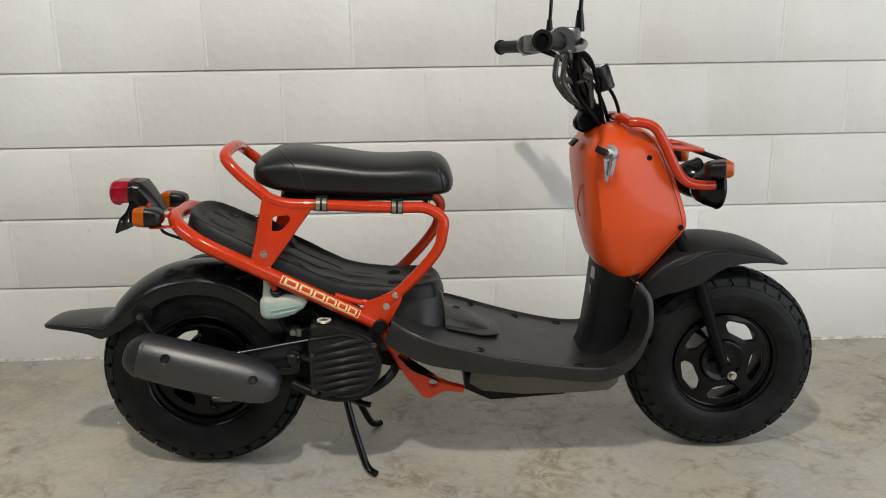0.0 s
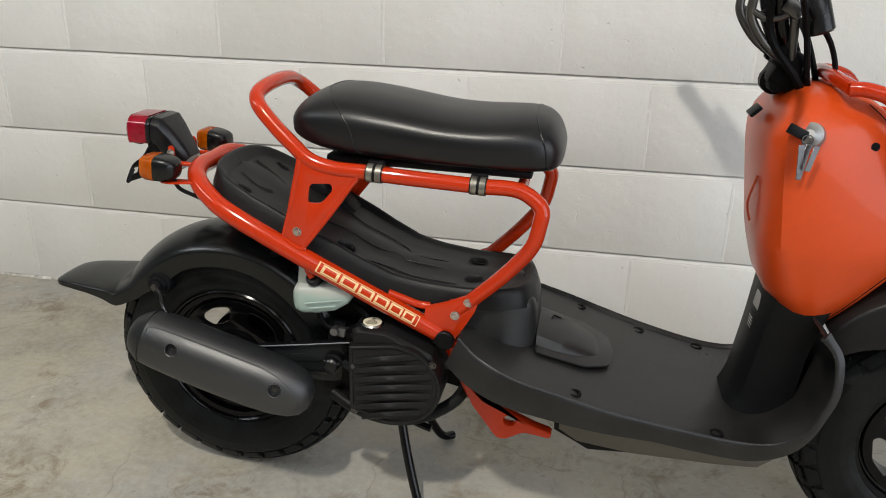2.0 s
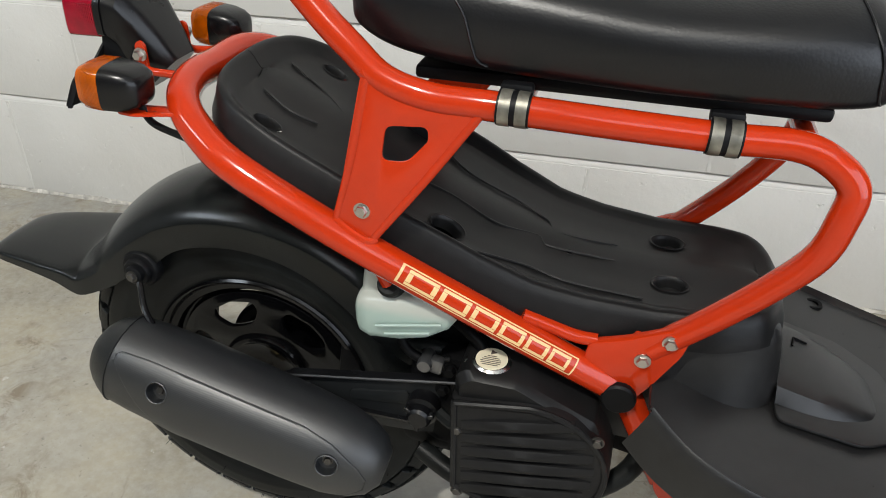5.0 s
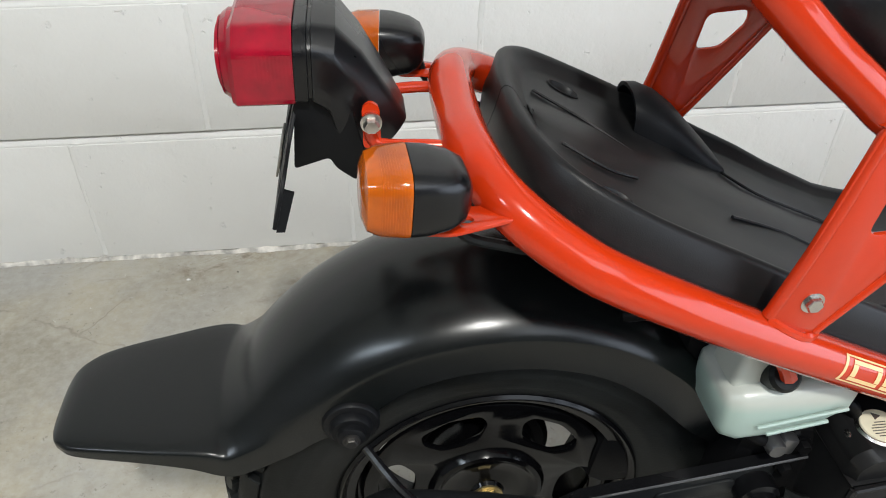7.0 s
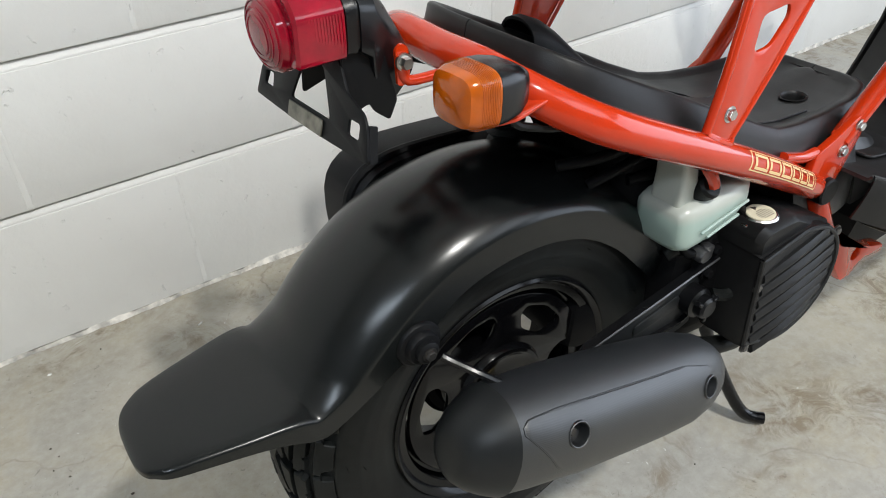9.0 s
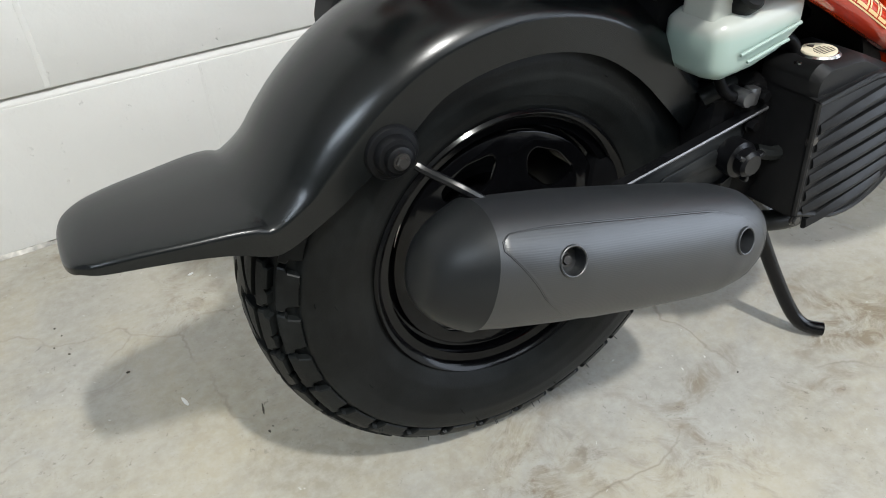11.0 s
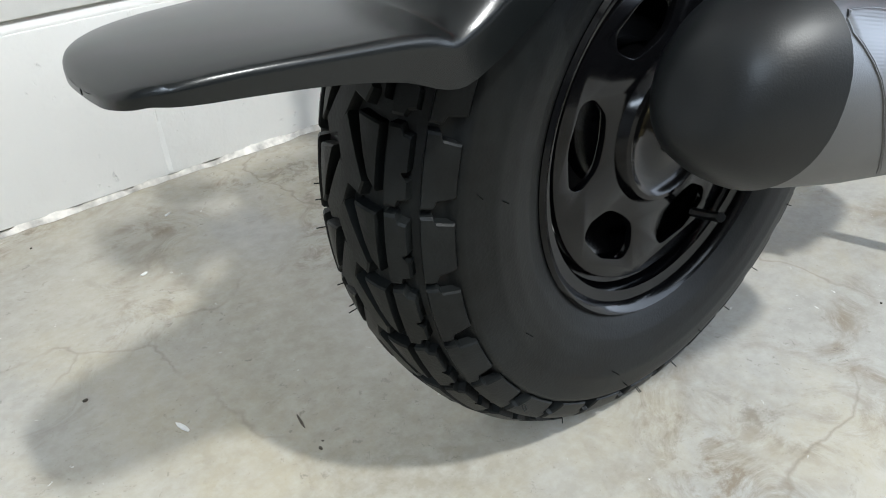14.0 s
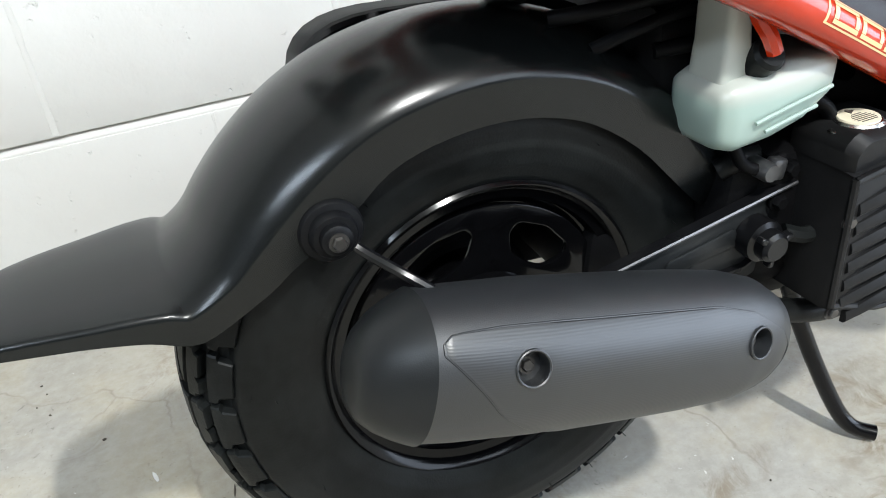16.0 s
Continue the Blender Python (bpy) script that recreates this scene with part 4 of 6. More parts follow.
HOLES = ((0.0800, -0.078, 0.0150, 0.66), (0.0840, 0.080, 0.0150, 0.66), (0.253, -0.0730, 0.0200, 0.85), (0.465, -0.032, 0.0185, 0.80), (0.461, 0.049, 0.0185, 0.80), (0.3647, -0.0167, 0.0045, 1.0))
holes_ = bmesh.new()
for x, y, r, k in HOLES:
    rings(holes_, [[Vector((x + r * 0.86 * math.cos(t), y + r * 0.86 * k * math.sin(t), tray_z(x) + dz)) for t in (2 * math.pi * i / 24 for i in range(24))] for dz in (-0.03, 0.03)])
bmesh.ops.recalc_face_normals(holes_, faces=holes_.faces[:])
bm = cut(bm, holes_)
tray = part("luggage_tray", bm, MAT, scooter, "moulded black plastic luggage tray with oval drain holes", 50)


for x, y, r, k in HOLES:
    slope = (tray_z(x + 0.03) - tray_z(x - 0.03)) / 0.06
    bm = bmesh.new()
    lathe(bm, [(r * 0.74, -0.014), (r * 0.76, -0.005), (r * 0.84, -0.0016), (r * 0.92, -0.0004), (r * 1.02, -0.0010)], (0, 0, 0), 28, "z")
    bm.transform(Matrix.Translation((x, y, tray_z(x) + 0.0012)) @ Matrix.Rotation(-math.atan(slope), 4, "Y") @ Matrix.Diagonal((1.0, k, 1, 1)))
    part("drain_hole", bm, MAT, tray, "rim of an oval drain hole")
for pts in ([(0.05, 0.045), (0.09, 0.030), (0.12, 0.010)], [(0.055, -0.030), (0.085, -0.040), (0.11, -0.034)], [(0.19, -0.030), (0.24, -0.018), (0.29, -0.022), (0.33, -0.008), (0.345, -0.018), (0.41, -0.010)],
            [(0.22, 0.055), (0.25, 0.040), (0.30, 0.040), (0.335, 0.03), (0.35, 0.012), (0.41, 0.02)], [(0.285, -0.085), (0.33, -0.068), (0.37, -0.070), (0.44, -0.066)]):
    bm = bmesh.new()
    line = [(x, y, tray_z(x) + 0.0004) for x, y in pts]
    tube(bm, line, 0.0013, 6, 5)
    part("moulded_rib", bm, MAT, tray)
bm = bmesh.new()
arch = []
for x, h, w in ((0.140, 0.026, 0.94), (0.148, 0.030, 1.0), (0.163, 0.031, 1.0), (0.178, 0.027, 1.0), (0.194, 0.019, 1.0), (0.210, 0.011, 1.0), (0.224, 0.003, 0.98)):
    z0 = tray_z(x) - 0.003
    arch.append([Vector((x, 0.086 + 0.026 * w * math.cos(t), z0 + h * max(0, math.sin(t)) ** 0.55)) for t in (math.pi * i / 18 for i in range(19))])
shell(bm, arch, 0.003)
part("hook_loop", bm, PLASTIC, tray, "black plastic tie-down loop")

# box in front of the tray and the cover on the footboard
bm = bmesh.new()
loops = []
for x, w, zt in ((0.405, 0.088, 0.428), (0.47, 0.091, 0.430), (0.510, 0.089, 0.432), (0.535, 0.083, 0.432), (0.552, 0.074, 0.430), (0.564, 0.065, 0.426), (0.572, 0.058, 0.414), (0.577, 0.054, 0.38)):
    loops.append([Vector((x, w * u, 0.30 + (zt - 0.30) * v)) for u, v in ((-1.14, 0), (-1.12, 0.35), (-1.03, 0.52), (-1.0, 0.80), (-0.95, 0.93), (-0.86, 0.985), (-0.75, 1.0), (0.75, 1.0), (0.86, 0.985), (0.95, 0.93), (1.0, 0.80), (1.03, 0.52), (1.12, 0.35), (1.14, 0))])
rings(bm, [list(s) for s in zip(*[spline(list(q), 3) for q in zip(*loops)])])
part("battery_box", bm, FOOT, scooter, "black moulded box at the end of the tray", 22)
bm = bmesh.new()
loops = []
for x, w, zt in ((0.578, 0.064, 0.366), (0.60, 0.064, 0.359), (0.63, 0.060, 0.348), (0.66, 0.050, 0.334), (0.68, 0.038, 0.322), (0.690, 0.022, 0.312)):
    loops.append([Vector((x, w * u, 0.27 + (zt - 0.27) * v)) for u, v in ((-1.25, 0), (-1.2, 0.35), (-1.12, 0.62), (-1.0, 0.82), (-0.88, 0.93), (-0.6, 1.0), (0.6, 1.0), (0.88, 0.93), (1.0, 0.82), (1.12, 0.62), (1.2, 0.35), (1.25, 0))])
rings(bm, [list(s) for s in zip(*[spline(list(q), 3) for q in zip(*loops)])])
cover = part("tunnel_cover", bm, FOOT, scooter, "black moulded tunnel cover with a flat rim", 30)
bm = bmesh.new()
plate(bm, rounded([(0.575, -0.088), (0.66, -0.082), (0.704, -0.052), (0.712, 0.0), (0.704, 0.052), (0.66, 0.082), (0.575, 0.088)], 0.012), [], 0.004, Matrix.Translation((0, 0, 0.3365)) @ Matrix.Translation((0.64, 0, -0.011)) @ Matrix.Rotation(radians(14.0), 4, "Y") @ Matrix.Translation((-0.64, 0, 0)), 0.0015)
part("cover_rim", bm, FOOT, cover)
bm = bmesh.new()
tube(bm, [(0.599, 0.012, 0.3600), (0.602, 0.028, 0.3590), (0.616, 0.028, 0.3540)], 0.0012, 6, 1)
part("moulded_mark", bm, CASING, cover)

# footboard
FB = [(0.461, 0.154, 0.388), (0.4895, 0.180, 0.376), (0.518, 0.193, 0.365), (0.561, 0.198, 0.3486), (0.626, 0.195, 0.331), (0.702, 0.188, 0.309), (0.778, 0.177, 0.291), (0.858, 0.169, 0.2754), (0.913, 0.167, 0.270), (0.947, 0.168, 0.274), (0.970, 0.171, 0.288), (0.990, 0.172, 0.309), (1.002, 0.170, 0.332), (1.014, 0.165, 0.366), (1.013, 0.158, 0.410), (1.005, 0.152, 0.430), (0.990, 0.147, 0.445)]
bm = bmesh.new()
secs = []
dense = spline(FB, 3)
for i, (x, w, z) in enumerate(dense):
    t = Vector(dense[min(i + 1, len(dense) - 1)]) - Vector(dense[max(i - 1, 0)])
    n = Vector((-t.z, 0, t.x)).normalized()
    k = lerp_table([(0.0, 0.055), (0.55, 0.055), (0.65, 0.050), (0.78, 0.036), (0.92, 0.034), (0.97, 0.024), (1.0, 0.014), (2.0, 0.014)], x)
    prof = [(0.97, -1.0), (0.992, -0.6), (1.0, -0.30), (0.999, -0.14), (0.992, -0.04), (0.982, 0.0), (0.968, -0.03), (0.945, -0.12), (0.6, -0.10), (0.3, -0.09), (0, -0.09)]
    prof = [(-u, h) for u, h in prof] + prof[-2::-1]
    secs.append([Vector((x, u * w, z)) + n * (h * k if abs(u) > 0.95 else h * 0.05) for u, h in prof])
shell(bm, secs, 0.004)
footboard = part("footboard", bm, FOOT, scooter, "black plastic footboard with a turned-down edge", 32)
bm = bmesh.new()
for ix in range(22):
    for iy in range(-5, 6):
        x = 0.60 + ix * 0.014 + (0.007 if iy % 2 else 0)
        if abs(iy) < 3 and x < 0.73:
            continue
        z = lerp_table([(0.561, 0.3486), (0.626, 0.331), (0.702, 0.309), (0.778, 0.291), (0.858, 0.2754), (0.913, 0.270), (0.94, 0.273)], x) - 0.0015
        lathe(bm, [(0.0001, 0.0002), (0.0012, 0.0), (0.0020, -0.001)], (x, iy * 0.024, z - 0.0040), 6, "z")
tagged(part("grip_dots", bm, MAT, footboard), kind="stuff")
for x, y, z in ((0.6476, -0.161, 0.3195), (0.6476, 0.161, 0.3195), (0.870, -0.145, 0.2690), (0.870, 0.145, 0.2690), (0.76, 0.145, 0.2900)):
    bm = bmesh.new()
    lathe(bm, [(0.0001, -0.0035), (0.006, -0.0035), (0.0065, 0.0005), (0.0105, 0.001), (0.0115, -0.002)], (x, y, z), 18, "z")
    part("screw_recess", bm, CASING, footboard)


def skirt(bm):
    secs = []
    for x, zt, zb in ((0.63, 0.262, 0.225), (0.66, 0.256, 0.206), (0.75, 0.246, 0.196), (0.88, 0.240, 0.196), (0.945, 0.246, 0.200), (0.963, 0.258, 0.216)):
        secs.append([Vector((x, -0.154, zt + 0.008)), Vector((x, -0.150, zt)), Vector((x, -0.132, (zt + zb) / 2)), Vector((x, -0.118, zb)), Vector((x, -0.08, zb - 0.004)), Vector((x, 0.0, zb - 0.006))])
    shell(bm, [list(s) for s in secs], 0.003)


sided("skirt", skirt, OLIVE, footboard, "dull grey underside tray")
bm = bmesh.new()
loops = [[Vector((x, w * u, z0 if v else z1)) for u, v in ((-1, 1), (1, 1), (1.1, 0), (-1.1, 0))] for x, w, z0, z1 in ((0.62, 0.07, 0.188, 0.225), (0.68, 0.08, 0.163, 0.225), (0.85, 0.08, 0.172, 0.215), (0.88, 0.08, 0.186, 0.215))]
rings(bm, loops)
part("underbelly", bm, PLASTIC, footboard)
GUNMETAL = material("gunmetal", (0.16, 0.16, 0.165), 0.32, metal=0.85, vary=0.2)
STICKER = material("grey_sticker", (0.22, 0.215, 0.20), 0.45, vary=0.12)
# leg shield column
bm = bmesh.new()
loops = []
for z, xr, xf, w in ((0.262, 0.892, 0.985, 0.074), (0.30, 0.905, 0.992, 0.070), (0.38, 0.917, 1.000, 0.070), (0.43, 0.923, 1.01, 0.074), (0.50, 0.930, 1.03, 0.078)):
    loops.append([Vector((x, y, z)) for x, y in ((xr, -w * 0.5), (xr + 0.012, -w * 0.85), (xr + 0.035, -w), (xf, -w), (xf, w), (xr + 0.035, w), (xr + 0.012, w * 0.85), (xr, w * 0.5))])
rings(bm, [s for s in zip(*[spline(list(q), 3) for q in zip(*loops)])])
part("leg_column", bm, PLASTIC, scooter, "black plastic column under the leg shield")
bm = bmesh.new()
box(bm, (0.0016, 0.030, 0.026), pose(0.9245, -0.020, 0.447, 0, 8, 4), 0.0005)
column_label = part("label", bm, STICKER, scooter, "small grey sticker on the column")
bm = bmesh.new()
box(bm, (0.0016, 0.028, 0.030), pose(0.9195, -0.020, 0.408, 0, 8, 4), 0.0005)
part("label_lower", bm, PLASTIC, column_label)
for i in range(4):
    bm = bmesh.new()
    box(bm, (0.0012, 0.018, 0.0016), pose(0.9180, -0.0205, 0.417 - i * 0.0055, 0, 8, 4), 0)
    part("print_bar", bm, STICKER, column_label)

# leg shield
bm = bmesh.new()
SH = [(0.416, 0.978, 0.984, 0.992, 0.050, 0.052), (0.428, 0.962, 0.975, 1.001, 0.068, 0.066), (0.445, 0.945, 0.968, 1.014, 0.082, 0.078), (0.462, 0.928, 0.957, 1.028, 0.094, 0.084), (0.485, 0.910, 0.945, 1.046, 0.107, 0.089), (0.525, 0.897, 0.931, 1.077, 0.122, 0.094), (0.552, 0.890, 0.923, 1.099, 0.130, 0.097), (0.572, 0.886, 0.919, 1.106, 0.134, 0.098),
      (0.61, 0.881, 0.913, 1.097, 0.138, 0.100), (0.66, 0.874, 0.906, 1.079, 0.140, 0.100), (0.70, 0.869, 0.902, 1.064, 0.140, 0.098), (0.735, 0.869, 0.900, 1.049, 0.136, 0.094), (0.758, 0.882, 0.906, 1.032, 0.124, 0.088),
      (0.775, 0.898, 0.917, 1.012, 0.104, 0.078), (0.787, 0.914, 0.930, 0.990, 0.080, 0.062), (0.792, 0.938, 0.943, 0.97, 0.045, 0.035)]
SH = [(z, xr + 0.009, xc + 0.009, xf + 0.009, w * 0.87, wf * 0.87) for z, xr, xc, xf, w, wf in SH]
loops = []
for z, xr, xc, xf, w, wf in SH:
    half = [(xr, 0.0), (xr, 0.45 * w), (xr + (xc - xr) * 0.35, 0.82 * w), (xr + (xc - xr) * 0.75, 0.97 * w), (xc + 0.008, w), (xc + (xf - xc) * 0.4, w * 0.62 + wf * 0.40), (xf - 0.008, wf + 0.002), (xf, wf - 0.004), (xf + 0.004, wf * 0.5), (xf + 0.006, 0)]
    loops.append([Vector((x, -y, z)) for x, y in half] + [Vector((x, y, z)) for x, y in half[-2:0:-1]])
rings(bm, [s for s in zip(*[spline(list(q), 3) for q in zip(*loops)])])
shield = part("leg_shield", bm, ORANGE, scooter, "orange painted leg shield", 40)
bm = bmesh.new()
seam = []
for z, xr, xc, xf, w, wf in SH[2:14]:
    seam.append(Vector((xf - 0.013, -(wf + 0.0065), z)))
bm.free()
sided("panel_seam", lambda q: tube(q, seam, 0.0007, 6, 4), CASING, shield)
bm = bmesh.new()
for pts in ([(0.884, -0.070, 0.66), (0.880, -0.050, 0.615), (0.888, -0.045, 0.585)],):
    tube(bm, [(x - 0.0015, y * 0.87, z) for x, y, z in pts], 0.0018, 6, 4)
part("moulded_line", bm, ORANGE, shield)
for x, y, z in ((1.0203, -0.094, 0.721), (1.100, -0.089, 0.565)):
    bolt("bolt", (x, y, z), (0.15, -1, 0), 0.0045, shield, CASING, 0.003)
bm = bmesh.new()
lathe(bm, [(0.0001, -0.012), (0.006, -0.012), (0.008, -0.010), (0.017, -0.006), (0.019, 0.004)], (0, 0, 0), 24, "z")
bm.transform(Matrix.Translation((0.931, -0.111, 0.735)) @ Vector((0.35, 0.9, -0.35)).to_track_quat("Z", "Y").to_matrix().to_4x4())
lock = part("ignition_lock", bm, ALLOY, shield, "grey metal ignition lock")
bm = bmesh.new()
box(bm, (0.030, 0.004, 0.014), pose(0.909, -0.129, 0.742, 0, 25, 10), 0.002)
part("key_head", bm, PLASTIC, lock)
bm = bmesh.new()
tube(bm, [(0.923 + 0.007 * math.cos(t), -0.131, 0.732 + 0.007 * math.sin(t)) for t in (2 * math.pi * i / 12 for i in range(12))], 0.0009, 6, 2, True)
key_ring = part("key_ring", bm, GUNMETAL, lock)
for dx, a, ln in ((0.0, 8, 0.050), (-0.006, -6, 0.042), (0.008, 14, 0.036)):
    bm = bmesh.new()
    box(bm, (0.009, 0.0015, ln), pose(0.923 + dx, -0.131 - abs(dx), 0.733 - ln / 2 - 0.006, 0, a, 20), 0.0006, 1)
    part("key", bm, GUNMETAL, lock, "flat steel key")
bm = bmesh.new()
box(bm, (0.020, 0.035, 0.006), pose(0.868, -0.035, 0.752, 0, -45, 0), 0.002)
part("latch", bm, PLASTIC, shield)

# front mudguard
bm = bmesh.new()
secs = []
for x, z, nx, nz, half, deep in ((1.015, 0.440, 0.5, -0.9, 0.086, 0.055), (1.030, 0.465, 0.3, -1, 0.090, 0.068), (1.060, 0.494, 0.15, -1, 0.094, 0.083), (1.100, 0.516, 0.05, -1, 0.097, 0.096), (1.152, 0.531, 0.0, -1, 0.098, 0.094), (1.182, 0.534, 0.0, -1, 0.097, 0.076), (1.206, 0.533, 0.0, -1, 0.096, 0.062),
                                 (1.240, 0.529, 0.0, -1, 0.093, 0.051), (1.274, 0.521, 0.0, -1, 0.088, 0.042), (1.310, 0.507, 0.0, -1, 0.080, 0.031), (1.338, 0.492, 0.0, -1, 0.070, 0.022), (1.356, 0.481, 0.0, -1, 0.059, 0.014), (1.364, 0.4755, 0.0, -1, 0.052, 0.0080), (1.368, 0.4715, 0.0, -1, 0.046, 0.0040), (1.3695, 0.4685, 0.0, -1, 0.042, 0.0012)):
    secs.append(guard_section((x, 0, z), (nx, 0, nz), half, deep, crown=min(0.022, deep * 0.9)))
shell(bm, [s for s in zip(*[spline(list(q), 3) for q in zip(*secs)])])
fguard = part("front_mudguard", bm, MAT, scooter, "matt black plastic front mudguard", 50)
sided("rib", lambda q: tube(q, [(1.093, -0.0965, 0.479), (1.118, -0.0975, 0.488), (1.150, -0.0980, 0.505), (1.20, -0.0965, 0.511), (1.265, -0.0895, 0.499), (1.320, -0.077, 0.483)], 0.002, 6, 5), MAT, fguard)


def fork(bm):
    tube(bm, [(1.098, -0.058, 0.555), (1.118, -0.070, 0.515), (1.150, -0.076, 0.445)], 0.0145, 14, 2)
    tube(bm, [(1.148, -0.076, 0.450), (1.222, -0.084, 0.232)], 0.0145, 14, 1, taper=0.82)
    lathe(bm, [(0.0001, -0.012), (0.016, -0.012), (0.018, -0.009), (0.018, 0.014), (0.0001, 0.014)], (1.228, -0.086, 0.225), 20)


sided("fork_leg", fork, CASING, scooter, "black telescopic fork leg")
bolt("axle_bolt", (1.237, -0.098, 0.214), (0, -1, 0), 0.008, scooter, STEEL, 0.010, "steel front axle bolt")
bm = bmesh.new()
tube(bm, [(0.93, 0, 0.74), (1.10, 0, 0.56)], 0.03, 16, 1)
box(bm, (0.045, 0.13, 0.03), pose(1.085, 0, 0.575, 0, -20, 0), 0.008)
part("steering_head", bm, CASING, scooter)

# handlebar
bm = bmesh.new()
tube(bm, [(0.928, 0, 0.78), (0.905, 0, 0.825), (0.872, 0, 0.892)], 0.016, 14, 1)
tube(bm, [(0.895, 0, 0.838), (0.893, -0.012, 0.838)], 0.022, 14, 1)
box(bm, (0.045, 0.07, 0.03), pose(0.905, 0, 0.825, 0, 25, 0), 0.006)
column = part("steering_stem", bm, CASING, scooter, "black steering stem")
bm = bmesh.new()
bars = [(0.742, -0.350, 0.960), (0.802, -0.225, 0.966), (0.835, -0.15, 0.970), (0.858, -0.085, 0.955), (0.872, -0.050, 0.915), (0.885, -0.035, 0.870), (0.895, -0.025, 0.850)]
tube(bm, bars, 0.011, 14, 5)
mirror(bm)
tube(bm, [(0.862, -0.075, 0.94), (0.862, 0.075, 0.94)], 0.008, 10, 1)
handlebar = part("handlebar", bm, GLOSS, scooter, "gloss black handlebar")
for s in (-1, 1):
    bm = bmesh.new()
    lathe(bm, [(0.0001, -0.060), (0.014, -0.060), (0.0175, -0.056), (0.0175, -0.050), (0.0155, -0.048), (0.0155, 0.045), (0.019, 0.047), (0.019, 0.052), (0.012, 0.052)], (0, 0, 0), 20)
    bm.transform(Matrix.Translation((0.768, s * 0.295, 0.9625)) @ Matrix.Rotation(0.44 * s, 4, "Z") @ Matrix.Diagonal((1, -s * -1, 1, 1)))
    part("grip", bm, RUBBER, handlebar, "ribbed black rubber grip")
    bm = bmesh.new()
    box(bm, (0.05, 0.045, 0.042), pose(0.815, s * 0.200, 0.968, 0, 0, s * 25), 0.008)
    lathe(bm, [(0.0001, 0.02), (0.021, 0.02), (0.023, 0.017), (0.023, -0.02), (0.0001, -0.02)], (0.798, s * 0.232, 0.966), 20)
    part("switch_housing", bm, GUNMETAL, handlebar, "grey switch housing")
    bm = bmesh.new()
    tube(bm, [(0.838, s * 0.18, 0.968), (0.850, s * 0.205, 0.960), (0.832, s * 0.27, 0.950), (0.805, s * 0.325, 0.946)], 0.006, 8, 5)
    part("brake_lever", bm, GUNMETAL, handlebar, "silver brake lever")
    bm = bmesh.new()
    lathe(bm, [(0.009, 0), (0.010, 0.004), (0.008, 0.022), (0.006, 0.04), (0.0001, 0.042)], (0.846, s * 0.175, 0.982), 14, "z")
    tube(bm, [(0.846, s * 0.175, 1.01), (0.850, s * 0.178, 1.08), (0.850, s * 0.205, 1.17), (0.848, s * 0.24, 1.20)], 0.0045, 8, 5)
    stem = part("mirror_stem", bm, GLOSS, handlebar, "thin black mirror stem")
    bm = bmesh.new()
    lathe(bm, [(0.0001, -0.012), (0.03, -0.010), (0.046, -0.002), (0.048, 0.004), (0.045, 0.006), (0.0001, 0.006)], (0.846, s * 0.265, 1.225), 32, "x")
    part("mirror_head", bm, GLOSS, stem)
bm = bmesh.new()
lathe(bm, [(0.0001, 0.026), (0.017, 0.026), (0.0185, 0.024), (0.0185, -0.024), (0.016, -0.027), (0.0001, -0.027)], (0, 0, 0), 24, "z")
bm.transform(pose(0.926, -0.050, 0.890, 0, -20, 0))
relay = part("turn_relay", bm, SATIN, handlebar, "black cylindrical horn housing")
bm = bmesh.new()
lathe(bm, [(0.0001, 0.0275), (0.0150, 0.0275), (0.0155, 0.0255), (0.0001, 0.0255)], (0, 0, 0), 24, "z")
bm.transform(pose(0.926, -0.050, 0.890, 0, -20, 0))
part("chrome_face", bm, STEEL, relay, "chromed end face")
for s in (-1, 1):
    bm = bmesh.new()
    tube(bm, [(0.846, s * 0.052, 0.940), (0.840, s * 0.050, 0.905), (0.842, s * 0.046, 0.880), (0.866, s * 0.040, 0.846), (0.898, s * 0.030, 0.822)], 0.0068, 10, 5)
    tube(bm, [(0.862, s * 0.050, 0.945), (0.884, s * 0.050, 0.918), (0.896, s * 0.048, 0.895), (0.902, s * 0.040, 0.862), (0.906, s * 0.030, 0.826)], 0.0068, 10, 5)
    tube(bm, [(0.842, s * 0.050, 0.890), (0.868, s * 0.050, 0.880), (0.899, s * 0.050, 0.893)], 0.005, 10, 3)
    box(bm, (0.030, 0.018, 0.022), pose(0.893, s * 0.050, 0.896, 0, 30, 0), 0.005)
    part("riser", bm, DARKBOLT, handlebar, "dark grey metal handlebar riser")
bm = bmesh.new()
lathe(bm, [(0.0001, -0.028), (0.012, -0.028), (0.014, -0.024), (0.014, 0.0), (0.020, 0.002), (0.020, 0.02)], (0.896, 0.0, 0.790), 16, "y")
box(bm, (0.050, 0.060, 0.040), pose(0.908, 0.0, 0.800, 0, 25, 0), 0.008)
part("stem_clamp", bm, CASING, handlebar)
